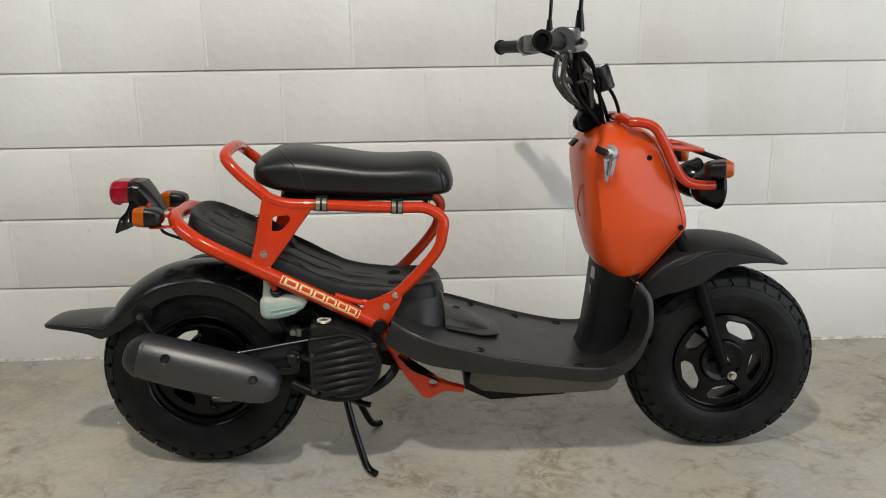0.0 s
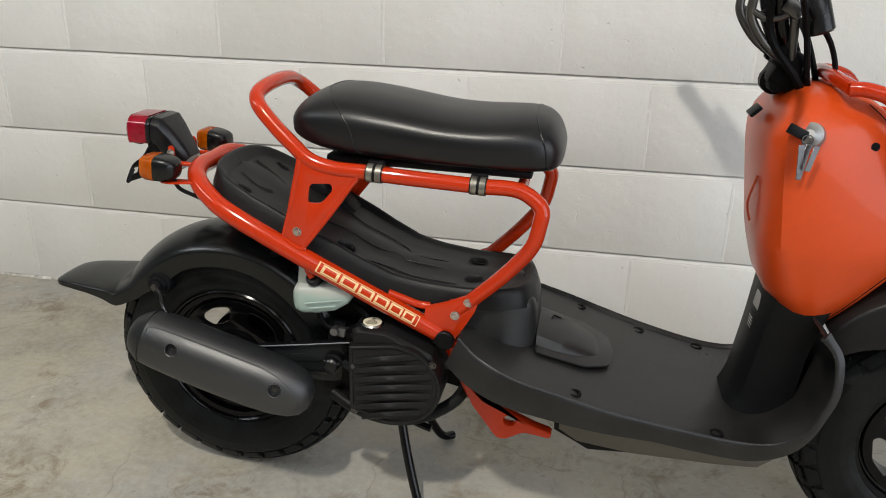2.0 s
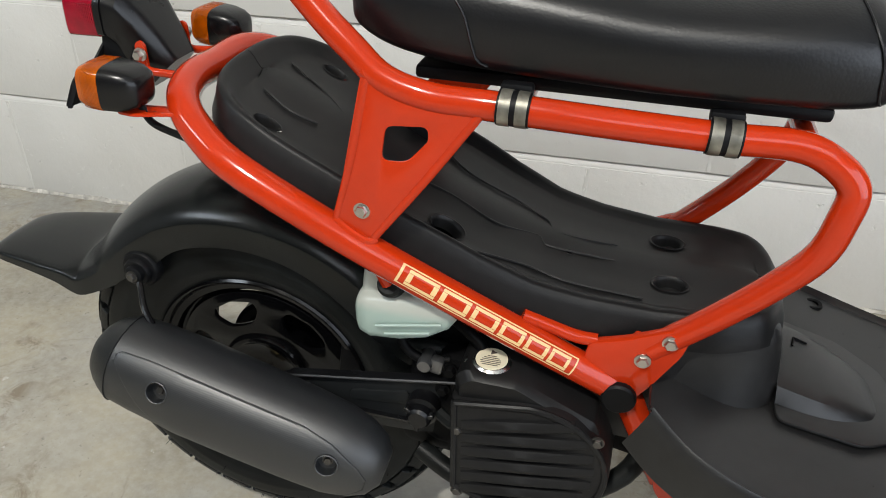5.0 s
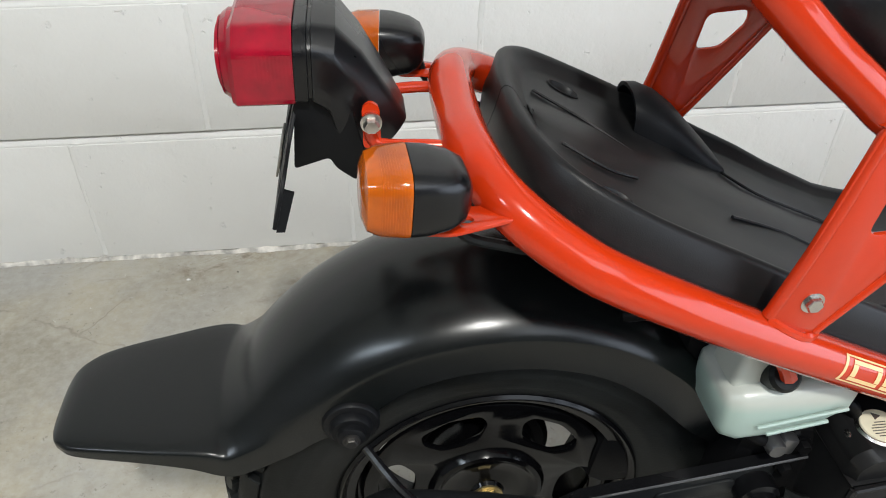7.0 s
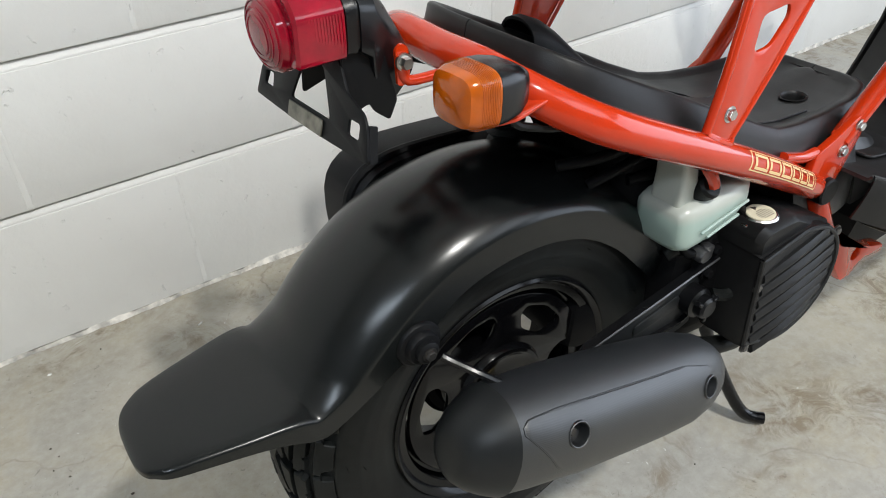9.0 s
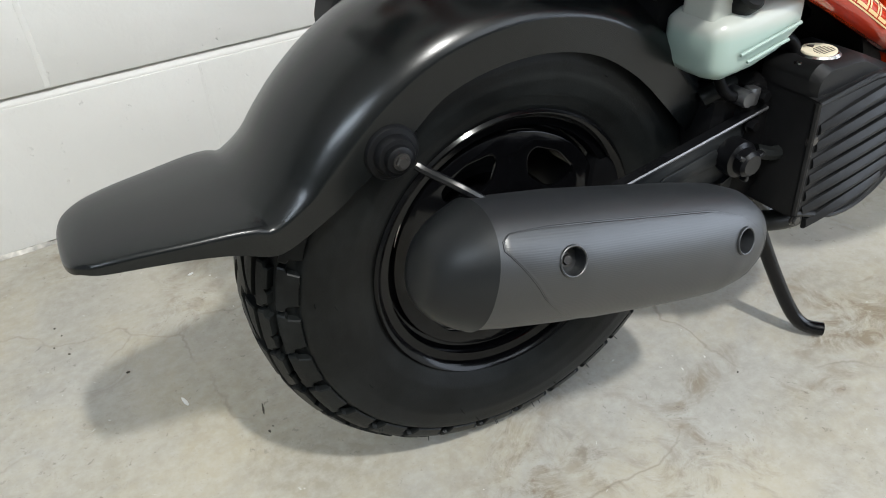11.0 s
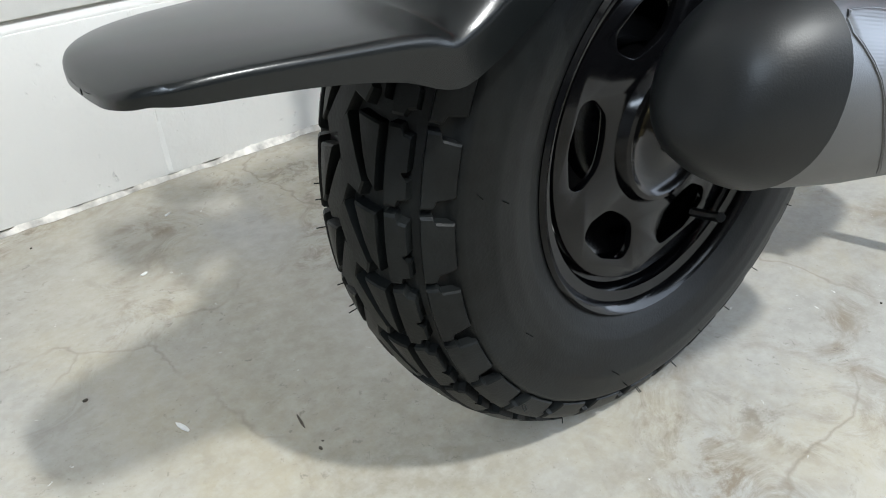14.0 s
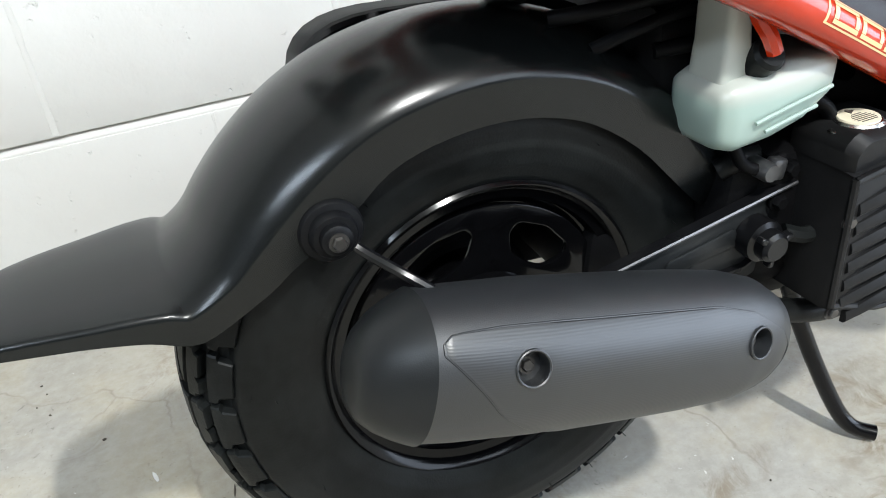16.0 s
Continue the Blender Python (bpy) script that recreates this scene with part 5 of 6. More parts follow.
for pts, r in (([(0.83, -0.19, 0.95), (0.88, -0.12, 0.93), (0.915, -0.06, 0.86), (0.935, -0.03, 0.79), (0.96, -0.01, 0.75)], 0.0045), ([(0.83, 0.19, 0.95), (0.885, 0.11, 0.92), (0.93, 0.05, 0.87), (0.955, 0.02, 0.80), (0.96, 0.0, 0.75)], 0.0045),
               ([(0.84, -0.17, 0.955), (0.905, -0.08, 0.90), (0.955, -0.03, 0.85), (0.972, -0.02, 0.80), (0.96, -0.015, 0.76)], 0.004), ([(0.84, 0.16, 0.955), (0.90, 0.06, 0.89), (0.925, 0.02, 0.83), (0.94, 0.0, 0.77)], 0.005), ([(0.86, -0.07, 0.93), (0.87, -0.045, 0.86), (0.915, -0.04, 0.80), (0.94, -0.02, 0.76)], 0.006)):
    bm = bmesh.new()
    tube(bm, pts, r, 8, 6)
    part("cable", bm, CASING, handlebar)

# front rack, lamps
bm = bmesh.new()
tube(bm, [(0.962, -0.092, 0.797), (0.985, -0.100, 0.797), (1.015, -0.104, 0.785), (1.040, -0.106, 0.745), (1.062, -0.108, 0.700), (1.085, -0.108, 0.672), (1.115, -0.106, 0.662), (1.150, -0.102, 0.660)], 0.0105, 12, 5)
mirror(bm)
tube(bm, [(0.965, -0.094, 0.798), (0.957, -0.05, 0.803), (0.955, 0.0, 0.805), (0.957, 0.05, 0.803), (0.965, 0.094, 0.798)], 0.0105, 12, 4)
rack = part("front_rack", bm, RED, scooter, "red tubular front carrier")
rack.location.x = 0.013
bm = bmesh.new()
for z, x0, x1, w in ((0.745, 1.035, 1.125, 0.10),):
    tube(bm, [(x0, -w, z), (x1 - 0.02, -w, z - 0.008), (x1, -w + 0.02, z - 0.010), (x1, w - 0.02, z - 0.010), (x1 - 0.02, w, z - 0.008), (x0, w, z)], 0.005, 8, 4)
tube(bm, [(1.04, -0.05, 0.740), (1.12, -0.05, 0.736)], 0.004, 8, 1)
tube(bm, [(1.04, 0.05, 0.740), (1.12, 0.05, 0.736)], 0.004, 8, 1)
part("rack_wire", bm, RED, rack)
bm = bmesh.new()
tube(bm, [(1.11, -0.08, 0.735), (1.17, -0.08, 0.713), (1.185, -0.06, 0.708), (1.185, 0.06, 0.708), (1.17, 0.08, 0.713), (1.11, 0.08, 0.735)], 0.005, 8, 4)
part("lamp_guard", bm, CASING, rack)
for s in (-1, 1):
    bm = bmesh.new()
    lathe(bm, [(0.0001, -0.052), (0.016, -0.050), (0.030, -0.040), (0.042, -0.018), (0.047, 0.0), (0.050, 0.003), (0.050, 0.007), (0.048, 0.010)], (1.179, s * 0.062, 0.650), 32, "x")
    head = part("headlamp", bm, GLOSS, scooter, "round black headlamp")
    bm = bmesh.new()
    lathe(bm, [(0.0475, 0.008), (0.037, 0.015), (0.018, 0.019), (0.0001, 0.020)], (1.179, s * 0.062, 0.650), 32, "x")
    part("lens", bm, CLEAR, head)


def signal(name, place, yaw, pitch, parent_label, h=0.048, w=0.05, k=1.0):
    """A turn signal: amber lens at one end, black housing tapering away from it."""
    m = Matrix.Translation(place) @ Matrix.Rotation(radians(yaw), 4, "Z") @ Matrix.Rotation(radians(pitch), 4, "Y")

    def ring(x, hh, ww, n=28, e=0.5):
        out = []
        for k in range(n):
            t = 2 * math.pi * k / n
            c, s_ = math.cos(t), math.sin(t)
            out.append(Vector((x, ww / 2 * math.copysign(abs(c) ** e, c), hh / 2 * math.copysign(abs(s_) ** e, s_))))
        return out

    bm = bmesh.new()
    rings(bm, [ring(0.0, h, w), ring(0.0105, h * 0.98, w * 0.97), ring(0.0225, h * 0.87, w * 0.87), ring(0.0305, h * 0.70, w * 0.70), ring(0.0340, h * 0.42, w * 0.46)])
    bm.transform(m)
    housing = part(name, bm, SATIN, scooter, parent_label, 50)
    bm = bmesh.new()
    rings(bm, [ring(-0.0005, h * 1.0, w * 1.0), ring(-0.004 * k, h * 1.0, w * 1.0), ring(-0.024 * k, h * 0.94, w * 0.93), ring(-0.032 * k, h * 0.84, w * 0.82), ring(-0.036 * k, h * 0.55, w * 0.55)])
    bm.transform(m)
    lens = part("amber_lens", bm, AMBER, housing, "ribbed amber plastic lens")
    bm = bmesh.new()
    for i in range(11):
        x = (-0.003 - i * 0.0019) * k
        rr = [q for q in ring(x, h * (1.008 - 0.0027 * i), w * (1.008 - 0.003 * i), 28)]
        tube(bm, rr, 0.00018, 4, 1, True)
    bm.transform(m)
    part("lens_rib", bm, AMBER, lens)
    return housing


for s in (-1, 1):
    yc = -0.110 if s < 0 else 0.095
    sg = signal("rear_signal", (-0.0535 - (0.006 if s > 0 else 0), yc, 0.6190), -s * 3, 4, "rear turn signal with amber lens on a red stalk", 0.0420, 0.050, 0.74)
    bm = bmesh.new()
    out = rounded([(-0.040, -0.118), (-0.020, -0.122), (0.028, -0.108), (0.030, -0.098), (0.0, -0.095), (-0.036, -0.098)], 0.006)
    hole = [(-0.010 + 0.004 * math.cos(a), -0.109 + 0.003 * math.sin(a)) for a in (2 * math.pi * i / 12 for i in range(12))]
    plate(bm, [(x - 0.0103, (y - 0.0025) * -s) for x, y in out], [[(x - 0.0103, (y - 0.0025) * -s) for x, y in hole]], 0.003, Matrix.Translation((0, yc - s * 0.110, 0.5945)), 0.0008)
    part("stalk", bm, RED, sg, "flat red stalk")
    bm = bmesh.new()
    tube(bm, [(-0.030, yc, 0.606), (-0.022, yc, 0.586), (0.0, yc - s * 0.004, 0.574), (0.030, yc - s * 0.010, 0.562), (0.060, s * 0.085, 0.552)], 0.0035, 8, 4)
    part("wire", bm, RUBBER, sg)
for s in (-1, 1):
    signal("front_signal", (1.162, s * 0.135, 0.700), 180 - s * 4, 0, "front turn signal with amber lens", 0.037, 0.05, 0.62)

# tail lamp
bm = bmesh.new()


OCT = ((0.97, -1.0), (1.0, -0.6), (1.0, 0.50), (0.72, 1.0))


def lamp_ring(top, low, half, round_=0.16):
    """An eight-cornered ring between a top and a low point in the middle plane."""
    t, b = Vector((top[0], 0, top[1])), Vector((low[0], 0, low[1]))
    pts = [(half * u, v) for u, v in OCT] + [(-half * u, v) for u, v in OCT[::-1]]
    c, d = (t + b) / 2, (t - b) / 2
    size = d.length
    return [c + d * (q.y / size) + Vector((0, q.x, 0)) for q in rounded([(y, v * size) for y, v in pts], 0.005, 3)]


rings(bm, [lamp_ring((-0.1125, 0.6825), (-0.1145, 0.6395), 0.0430), lamp_ring((-0.105, 0.6835), (-0.107, 0.6390), 0.0435), lamp_ring((-0.1045, 0.6820), (-0.1065, 0.6405), 0.0420), lamp_ring((-0.1025, 0.6820), (-0.1045, 0.6405), 0.0420),
           lamp_ring((-0.102, 0.6835), (-0.104, 0.6390), 0.0435), lamp_ring((-0.088, 0.6810), (-0.095, 0.6320), 0.0425), lamp_ring((-0.074, 0.6640), (-0.092, 0.6130), 0.036), lamp_ring((-0.058, 0.6360), (-0.090, 0.5920), 0.030), lamp_ring((-0.047, 0.6135), (-0.080, 0.5820), 0.025)])
tail = part("tail_lamp", bm, SATIN, scooter, "tail lamp with red lens and black housing", 25)
bm = bmesh.new()
rings(bm, [lamp_ring((-0.1130, 0.6840), (-0.1150, 0.6370), 0.0415), lamp_ring((-0.1475, 0.6840), (-0.1495, 0.6365), 0.0400), lamp_ring((-0.1500, 0.6820), (-0.1520, 0.6380), 0.0380)])
c_ = Vector((-0.1510, 0, 0.6545))
loops = []
for dx, r in ((0.004, 0.0280), (-0.002, 0.0277), (-0.0055, 0.0255), (-0.0085, 0.0200), (-0.0090, 0.0175), (-0.0098, 0.0165), (-0.0106, 0.0105), (-0.0110, 0.0030)):
    loops.append([c_ + Vector((dx, r * 1.18 * math.cos(t), r * math.sin(t))) for t in (2 * math.pi * i / 36 for i in range(36))])
rings(bm, loops)
red_lens = part("red_lens", bm, REDLENS, tail, "red plastic tail lamp lens", 25)
bm = bmesh.new()
for i in range(14):
    x = -0.1155 - i * 0.0022
    for s in (-1, 1):
        h = 0.0415 - 0.0025 * i / 14 + 0.0001
        tube(bm, [(x, s * h, 0.6700), (x - 0.0003, s * h, 0.655), (x - 0.0006, s * (h - 0.0012), 0.6425)], 0.0009, 4, 1)
for r, dx in ((0.0232, -0.0072), (0.0190, -0.0090), (0.0140, -0.0102)):
    tube(bm, [c_ + Vector((dx, r * 1.18 * math.cos(t), r * math.sin(t))) for t in (2 * math.pi * i / 36 for i in range(36))], 0.0007, 4, 1, True)
part("lens_rib", bm, REDLENS, red_lens)
bm = bmesh.new()
box(bm, (0.028, 0.046, 0.004), pose(-0.131, 0, 0.6400), 0.001)
part("plate_light_window", bm, CLEAR, tail, "clear window of the plate light")
for s in (-1, 1):
    bm = bmesh.new()
    tube(bm, [(0.0, s * 0.045, 0.604), (-0.035, s * 0.042, 0.607), (-0.066, s * 0.039, 0.608), (-0.072, s * 0.039, 0.620)], 0.0042, 10, 4)
    plate(bm, rounded([(-0.0760, 0.606), (-0.0650, 0.606), (-0.0650, 0.634), (-0.0705, 0.638), (-0.0760, 0.634)], 0.003), [], 0.003, Matrix.Translation((0, s * 0.0385 + 0.0015, 0)) @ XZ)
    part("lamp_bracket", bm, RED, tail, "thin red steel lamp bracket")
for s in (-1, 1):
    bolt("bolt", (-0.0705, s * 0.0405, 0.6243), (0, s, 0), 0.005, tail, STEEL, 0.008)
for s in (-1, 1):
    bm = bmesh.new()
    plate(bm, rounded([(-0.116, 0.640), (-0.084, 0.640), (-0.074, 0.594), (-0.082, 0.579), (-0.094, 0.589), (-0.098, 0.597), (-0.121, 0.590)], 0.003), [], 0.003, Matrix.Translation((0, s * 0.033 + 0.0015, 0)) @ XZ, 0.0006)
    part("holder_arm", bm, PLASTIC, tail)
bm = bmesh.new()
YZ = Matrix(((0, 0, -1, 0), (1, 0, 0, 0), (0, 1, 0, 0), (0, 0, 0, 1)))
tilt = Matrix.Translation((-0.128, 0.009, 0.584)) @ Matrix.Rotation(radians(-3), 4, "X") @ Matrix.Rotation(radians(16), 4, "Y")
half_ = [(0.097, -0.010), (0.090, 0.015), (0.084, 0.022), (0.058, 0.030), (0.036, 0.056)]
out = rounded(half_ + [(-y, z) for y, z in half_[::-1]] + [(-0.030, -0.012), (0.030, -0.012)], 0.004)
holes = [rounded([(s * 0.073 - 0.008, 0.002), (s * 0.073 + 0.008, 0.002), (s * 0.073 + 0.008, 0.014), (s * 0.073 - 0.008, 0.014)], 0.003) for s in (-1, 1)]
holes += [rounded([(-0.038, 0.004), (0.030, 0.004), (0.012, 0.040), (-0.020, 0.040)], 0.005)]
plate(bm, out, holes, 0.0025, tilt @ YZ, 0.0006)
for s in (-1, 1):
    q0, q1 = Vector((0.0, s * 0.097, -0.010)), Vector((0.0, s * 0.090, 0.015))
    vs = [tilt @ q for q in (q0, q1, q1 + Vector((0.006, s * 0.001, 0.0)), q0 + Vector((0.005, s * 0.001, 0.002)))]
    rings(bm, [vs, [q + Vector((0, -s * 0.0025, 0)) for q in vs]])
holder = part("plate_holder", bm, PLASTIC, tail, "black number plate holder with slots, no plate")
bm = bmesh.new()
box(bm, (0.0016, 0.058, 0.013), tilt @ Matrix.Translation((-0.0038, 0.0, -0.0045)), 0.0005, 1)
part("tape_strip", bm, CLAMP, holder, "worn pale strip of adhesive")
# coolant bottle
bm = bmesh.new()
loops = []
for x, z0, z1, y0, y1 in ((0.172, 0.398, 0.432, -0.118, -0.070), (0.176, 0.391, 0.439, -0.123, -0.062), (0.187, 0.387, 0.442, -0.126, -0.058), (0.217, 0.390, 0.445, -0.127, -0.056), (0.245, 0.398, 0.448, -0.127, -0.058), (0.266, 0.412, 0.449, -0.125, -0.062), (0.274, 0.423, 0.445, -0.119, -0.07)):
    yc, zc = (y0 + y1) / 2, (z0 + z1) / 2
    loops.append([Vector((x, yc + (y1 - y0) / 2 * math.copysign(abs(c) ** 0.5, c), zc + (z1 - z0) / 2 * math.copysign(abs(s_) ** 0.5, s_))) for c, s_ in ((math.cos(2 * math.pi * k / 28), math.sin(2 * math.pi * k / 28)) for k in range(28))])
rings(bm, loops)
rings(bm, [[Vector((x, y, z)) for x, y in rounded([(x0, -0.112), (x1, -0.112), (x1, -0.075), (x0, -0.075)], 0.006)] for x0, x1, z in ((0.177, 0.232, 0.438), (0.178, 0.212, 0.450), (0.180, 0.203, 0.463), (0.181, 0.199, 0.497))])
bottle = part("coolant_bottle", bm, BOTTLE, scooter, "milky white plastic coolant bottle, partly full", 50)
bottle.location.z = -0.004
bm = bmesh.new()
lathe(bm, [(0.0001, -0.016), (0.010, -0.016), (0.0125, -0.013), (0.0125, 0.01)], (0, 0, 0), 20, "y")
bm.transform(Matrix.Translation((0.209, -0.110, 0.448)) @ Matrix.Rotation(radians(-40), 4, "X"))
part("bottle_cap", bm, RUBBER, bottle)
bm = bmesh.new()
tube(bm, [(0.196, -0.129, 0.412), (0.262, -0.129, 0.425)], 0.0016, 6, 1)
tube(bm, [(0.205, -0.129, 0.404), (0.250, -0.129, 0.413)], 0.0016, 6, 1)
part("level_mark", bm, BOTTLE, bottle)
bm = bmesh.new()
tube(bm, [(0.209, -0.124, 0.459), (0.203, -0.124, 0.471), (0.196, -0.120, 0.484), (0.192, -0.118, 0.497)], 0.006, 8, 3)
part("hanger", bm, RED, bottle)

# engine
bm = bmesh.new()
box(bm, (0.19, 0.20, 0.13), pose(0.33, 0.0, 0.285, 0, 8, 0), 0.02)
engine = part("engine", bm, CASING, scooter, "black engine block with a ribbed radiator cover")
bm = bmesh.new()
box(bm, (0.22, 0.14, 0.08), pose(0.22, 0.02, 0.26, 0, 8, 0), 0.02)
part("transmission_case", bm, CASING, engine)
bm = bmesh.new()
box(bm, (0.105, 0.11, 0.135), pose(0.262, -0.035, 0.278, 0, 8, 0), 0.014)
part("crankcase", bm, CASING, engine)
bm = bmesh.new()
box(bm, (0.12, 0.16, 0.07), pose(0.42, 0.0, 0.29, 0, 12, 0), 0.016)
part("cylinder_head", bm, CASING, engine)
def cover_line(k):
    """The cover's outline: straight behind, round in front."""
    arc = [(0.352 + 0.080 * k * math.cos(t), 0.284 + 0.074 * k * math.sin(t)) for t in (radians(-105 + 195 * i / 24) for i in range(25))]
    return rounded([(0.352 - 0.074 * k, 0.284 + 0.070 * k), (0.352 - 0.074 * k, 0.284 - 0.055 * k)], 0.004) + arc


bm = bmesh.new()
rings(bm, [[Vector((x, y, z)) for x, z in cover_line(k)] for y, k in ((-0.085, 1.03), (-0.142, 1.02), (-0.148, 1.0), (-0.1495, 0.95))])
rings(bm, [[Vector((x, y, z)) for x, z in rounded([(0.278 + d, 0.300), (0.278 + d, 0.371 - d), (0.288 + d, 0.3800 - d), (0.338, 0.3785 - d), (0.414 - d, 0.342 - d), (0.428 - d, 0.300)], 0.005)] for y, d in ((-0.085, 0.0), (-0.136, 0.0), (-0.144, 0.006))])
cover = part("radiator_cover", bm, MAT, engine, "black radiator cover with curved slats")
bm = bmesh.new()
tube(bm, [(x, -0.1490, z) for x, z in cover_line(0.97)], 0.0034, 8, 1, True)
part("cover_rim", bm, MAT, cover)
for i in range(7):
    z = 0.2245 + i * 0.0175
    x1 = 0.352 + 0.067 * math.sqrt(max(0.03, 1 - ((z + 0.008 - 0.284) / 0.070) ** 2))
    x0 = 0.288 + 0.010 * max(0, 1 - i)
    bm = bmesh.new()
    secs = []
    for n in range(9):
        u = n / 8
        x = x0 + (x1 - x0) * u
        yb = -0.149 - 0.0085 * math.sin(math.pi * (0.08 + 0.84 * u)) ** 0.7
        zz = z + 0.010 * u - 0.012 * (1 - u) ** 2 + 0.003
        secs.append([Vector((x, -0.146, zz + 0.007)), Vector((x, yb * 0.5 - 0.0745, zz + 0.0062)), Vector((x, yb, zz + 0.001)), Vector((x, yb, zz - 0.0022)), Vector((x, yb + 0.0022, zz - 0.0048)), Vector((x, -0.146, zz - 0.0055))])
    rings(bm, secs)
    part("slat", bm, MAT, cover)
for x, z in ((0.283, 0.312), (0.284, 0.226), (0.418, 0.330)):
    bolt("bolt", (x, -0.147, z), (0, -1, 0), 0.005, cover, DARKBOLT, 0.005)
bm = bmesh.new()
lathe(bm, [(0.0001, 0.016), (0.017, 0.015), (0.021, 0.011), (0.0215, 0.004), (0.019, 0.0), (0.019, -0.01)], (0.309, -0.117, 0.3665), 28, "z")
for s in (-1, 1):
    box(bm, (0.012, 0.010, 0.010), pose(0.309 + s * 0.021, -0.117, 0.3725), 0.003)
rcap = part("radiator_cap", bm, STEEL, engine, "steel radiator cap with a paper label")
bm = bmesh.new()
lathe(bm, [(0.0001, 0.0166), (0.0155, 0.0162), (0.0158, 0.0150)], (0.309, -0.117, 0.3665), 28, "z")
label = part("cap_label", bm, PAPER, rcap, "cream label with unreadable print")
bm = bmesh.new()
for i in range(6):
    box(bm, (0.020 - 0.0012 * (i - 2) ** 2, 0.0007, 0.0004), pose(0.309, -0.1275 + i * 0.0026, 0.3833), 0)
lathe(bm, [(0.0001, 0.0169), (0.0040, 0.0169), (0.0040, 0.0160)], (0.309, -0.1085, 0.3665), 3, "z")
part("print_bar", bm, INK, rcap)
# swing arm bracket behind the exhaust
bm = bmesh.new()
out = rounded([(0.03, 0.262), (0.085, 0.300), (0.268, 0.330), (0.285, 0.315), (0.285, 0.262), (0.230, 0.246), (0.06, 0.240)], 0.008)
plate(bm, out, [], 0.006, Matrix.Translation((0, -0.092, 0)) @ XZ, 0.002)
out = rounded([(0.152, 0.292), (0.218, 0.304), (0.222, 0.286), (0.150, 0.278)], 0.006)
plate(bm, out, [], 0.003, Matrix.Translation((0, -0.0975, 0)) @ XZ, 0.0012)
arm = part("swing_arm", bm, CAP, engine, "black pressed swing arm bracket with a rolled edge")
bm = bmesh.new()
rings(bm, [[Vector((x, y, z + dz)) for y, dz in ((-0.094, -0.003), (-0.1025, -0.0035), (-0.1045, -0.0015), (-0.1035, 0.0015), (-0.094, 0.0025))] for x, z in ((0.030, 0.266), (0.085, 0.300), (0.18, 0.3155), (0.272, 0.331))])
part("arm_flange", bm, SATIN, arm)
# pale metal strip stands in for the highlight on the black flange's edge
bm = bmesh.new()
rings(bm, [[Vector((x, y, z + dz)) for y, dz in ((-0.1030, 0.0), (-0.1046, -0.0012), (-0.1050, 0.0004), (-0.1040, 0.0018))] for x, z in ((0.050, 0.278), (0.085, 0.300), (0.18, 0.3155), (0.272, 0.331))])
part("worn_edge", bm, GUNMETAL, arm, "thin pale metal strip added as the highlight on the black flange's edge")
bm = bmesh.new()
rings(bm, [[Vector((x, y, z + dz)) for y, dz in ((-0.094, -0.003), (-0.1025, -0.003), (-0.1035, 0.001), (-0.094, 0.0015))] for x, z in ((0.10, 0.266), (0.228, 0.264), (0.236, 0.268))])
part("arm_flange", bm, SATIN, arm)
for x, z, r in ((0.256, 0.3175, 0.006), (0.262, 0.275, 0.005), (0.264, 0.345, 0.006)):
    bolt("bolt", (x, -0.100, z), (0, -1, 0), r, engine, CASING, 0.008)
bm = bmesh.new()
lathe(bm, [(0.0001, -0.020), (0.010, -0.020), (0.013, -0.017), (0.0135, -0.008), (0.018, -0.006), (0.018, 0.01)], (0.236, -0.108, 0.292), 20)
for k in range(3):
    t = 2 * math.pi * k / 3 + 0.4
    box(bm, (0.012, 0.008, 0.005), Matrix.Translation((0.236 + 0.012 * math.cos(t), -0.122, 0.292 + 0.012 * math.sin(t))) @ Matrix.Rotation(-t, 4, "Y"), 0.001, 1)
part("filler_cap", bm, SATIN, engine)
bm = bmesh.new()
tube(bm, [(0.215, -0.075, 0.345), (0.23, -0.08, 0.352), (0.26, -0.075, 0.348), (0.29, -0.07, 0.35)], 0.009, 10, 4)
tube(bm, [(0.255, -0.112, 0.295), (0.275, -0.120, 0.290), (0.30, -0.115, 0.30)], 0.007, 8, 4)
tube(bm, [(0.23, -0.10, 0.225), (0.28, -0.115, 0.208), (0.34, -0.115, 0.196), (0.40, -0.105, 0.205), (0.45, -0.09, 0.235), (0.47, -0.07, 0.27)], 0.011, 12, 4)
part("hose", bm, RUBBER, engine)
bm = bmesh.new()
tube(bm, [(0.20, -0.055, 0.46), (0.25, -0.06, 0.43), (0.32, -0.05, 0.41), (0.38, -0.04, 0.38)], 0.008, 8, 4)
tube(bm, [(0.12, 0.03, 0.50), (0.19, 0.02, 0.47), (0.26, 0.03, 0.43), (0.33, 0.04, 0.40)], 0.010, 8, 4)
part("cable", bm, CASING, engine)
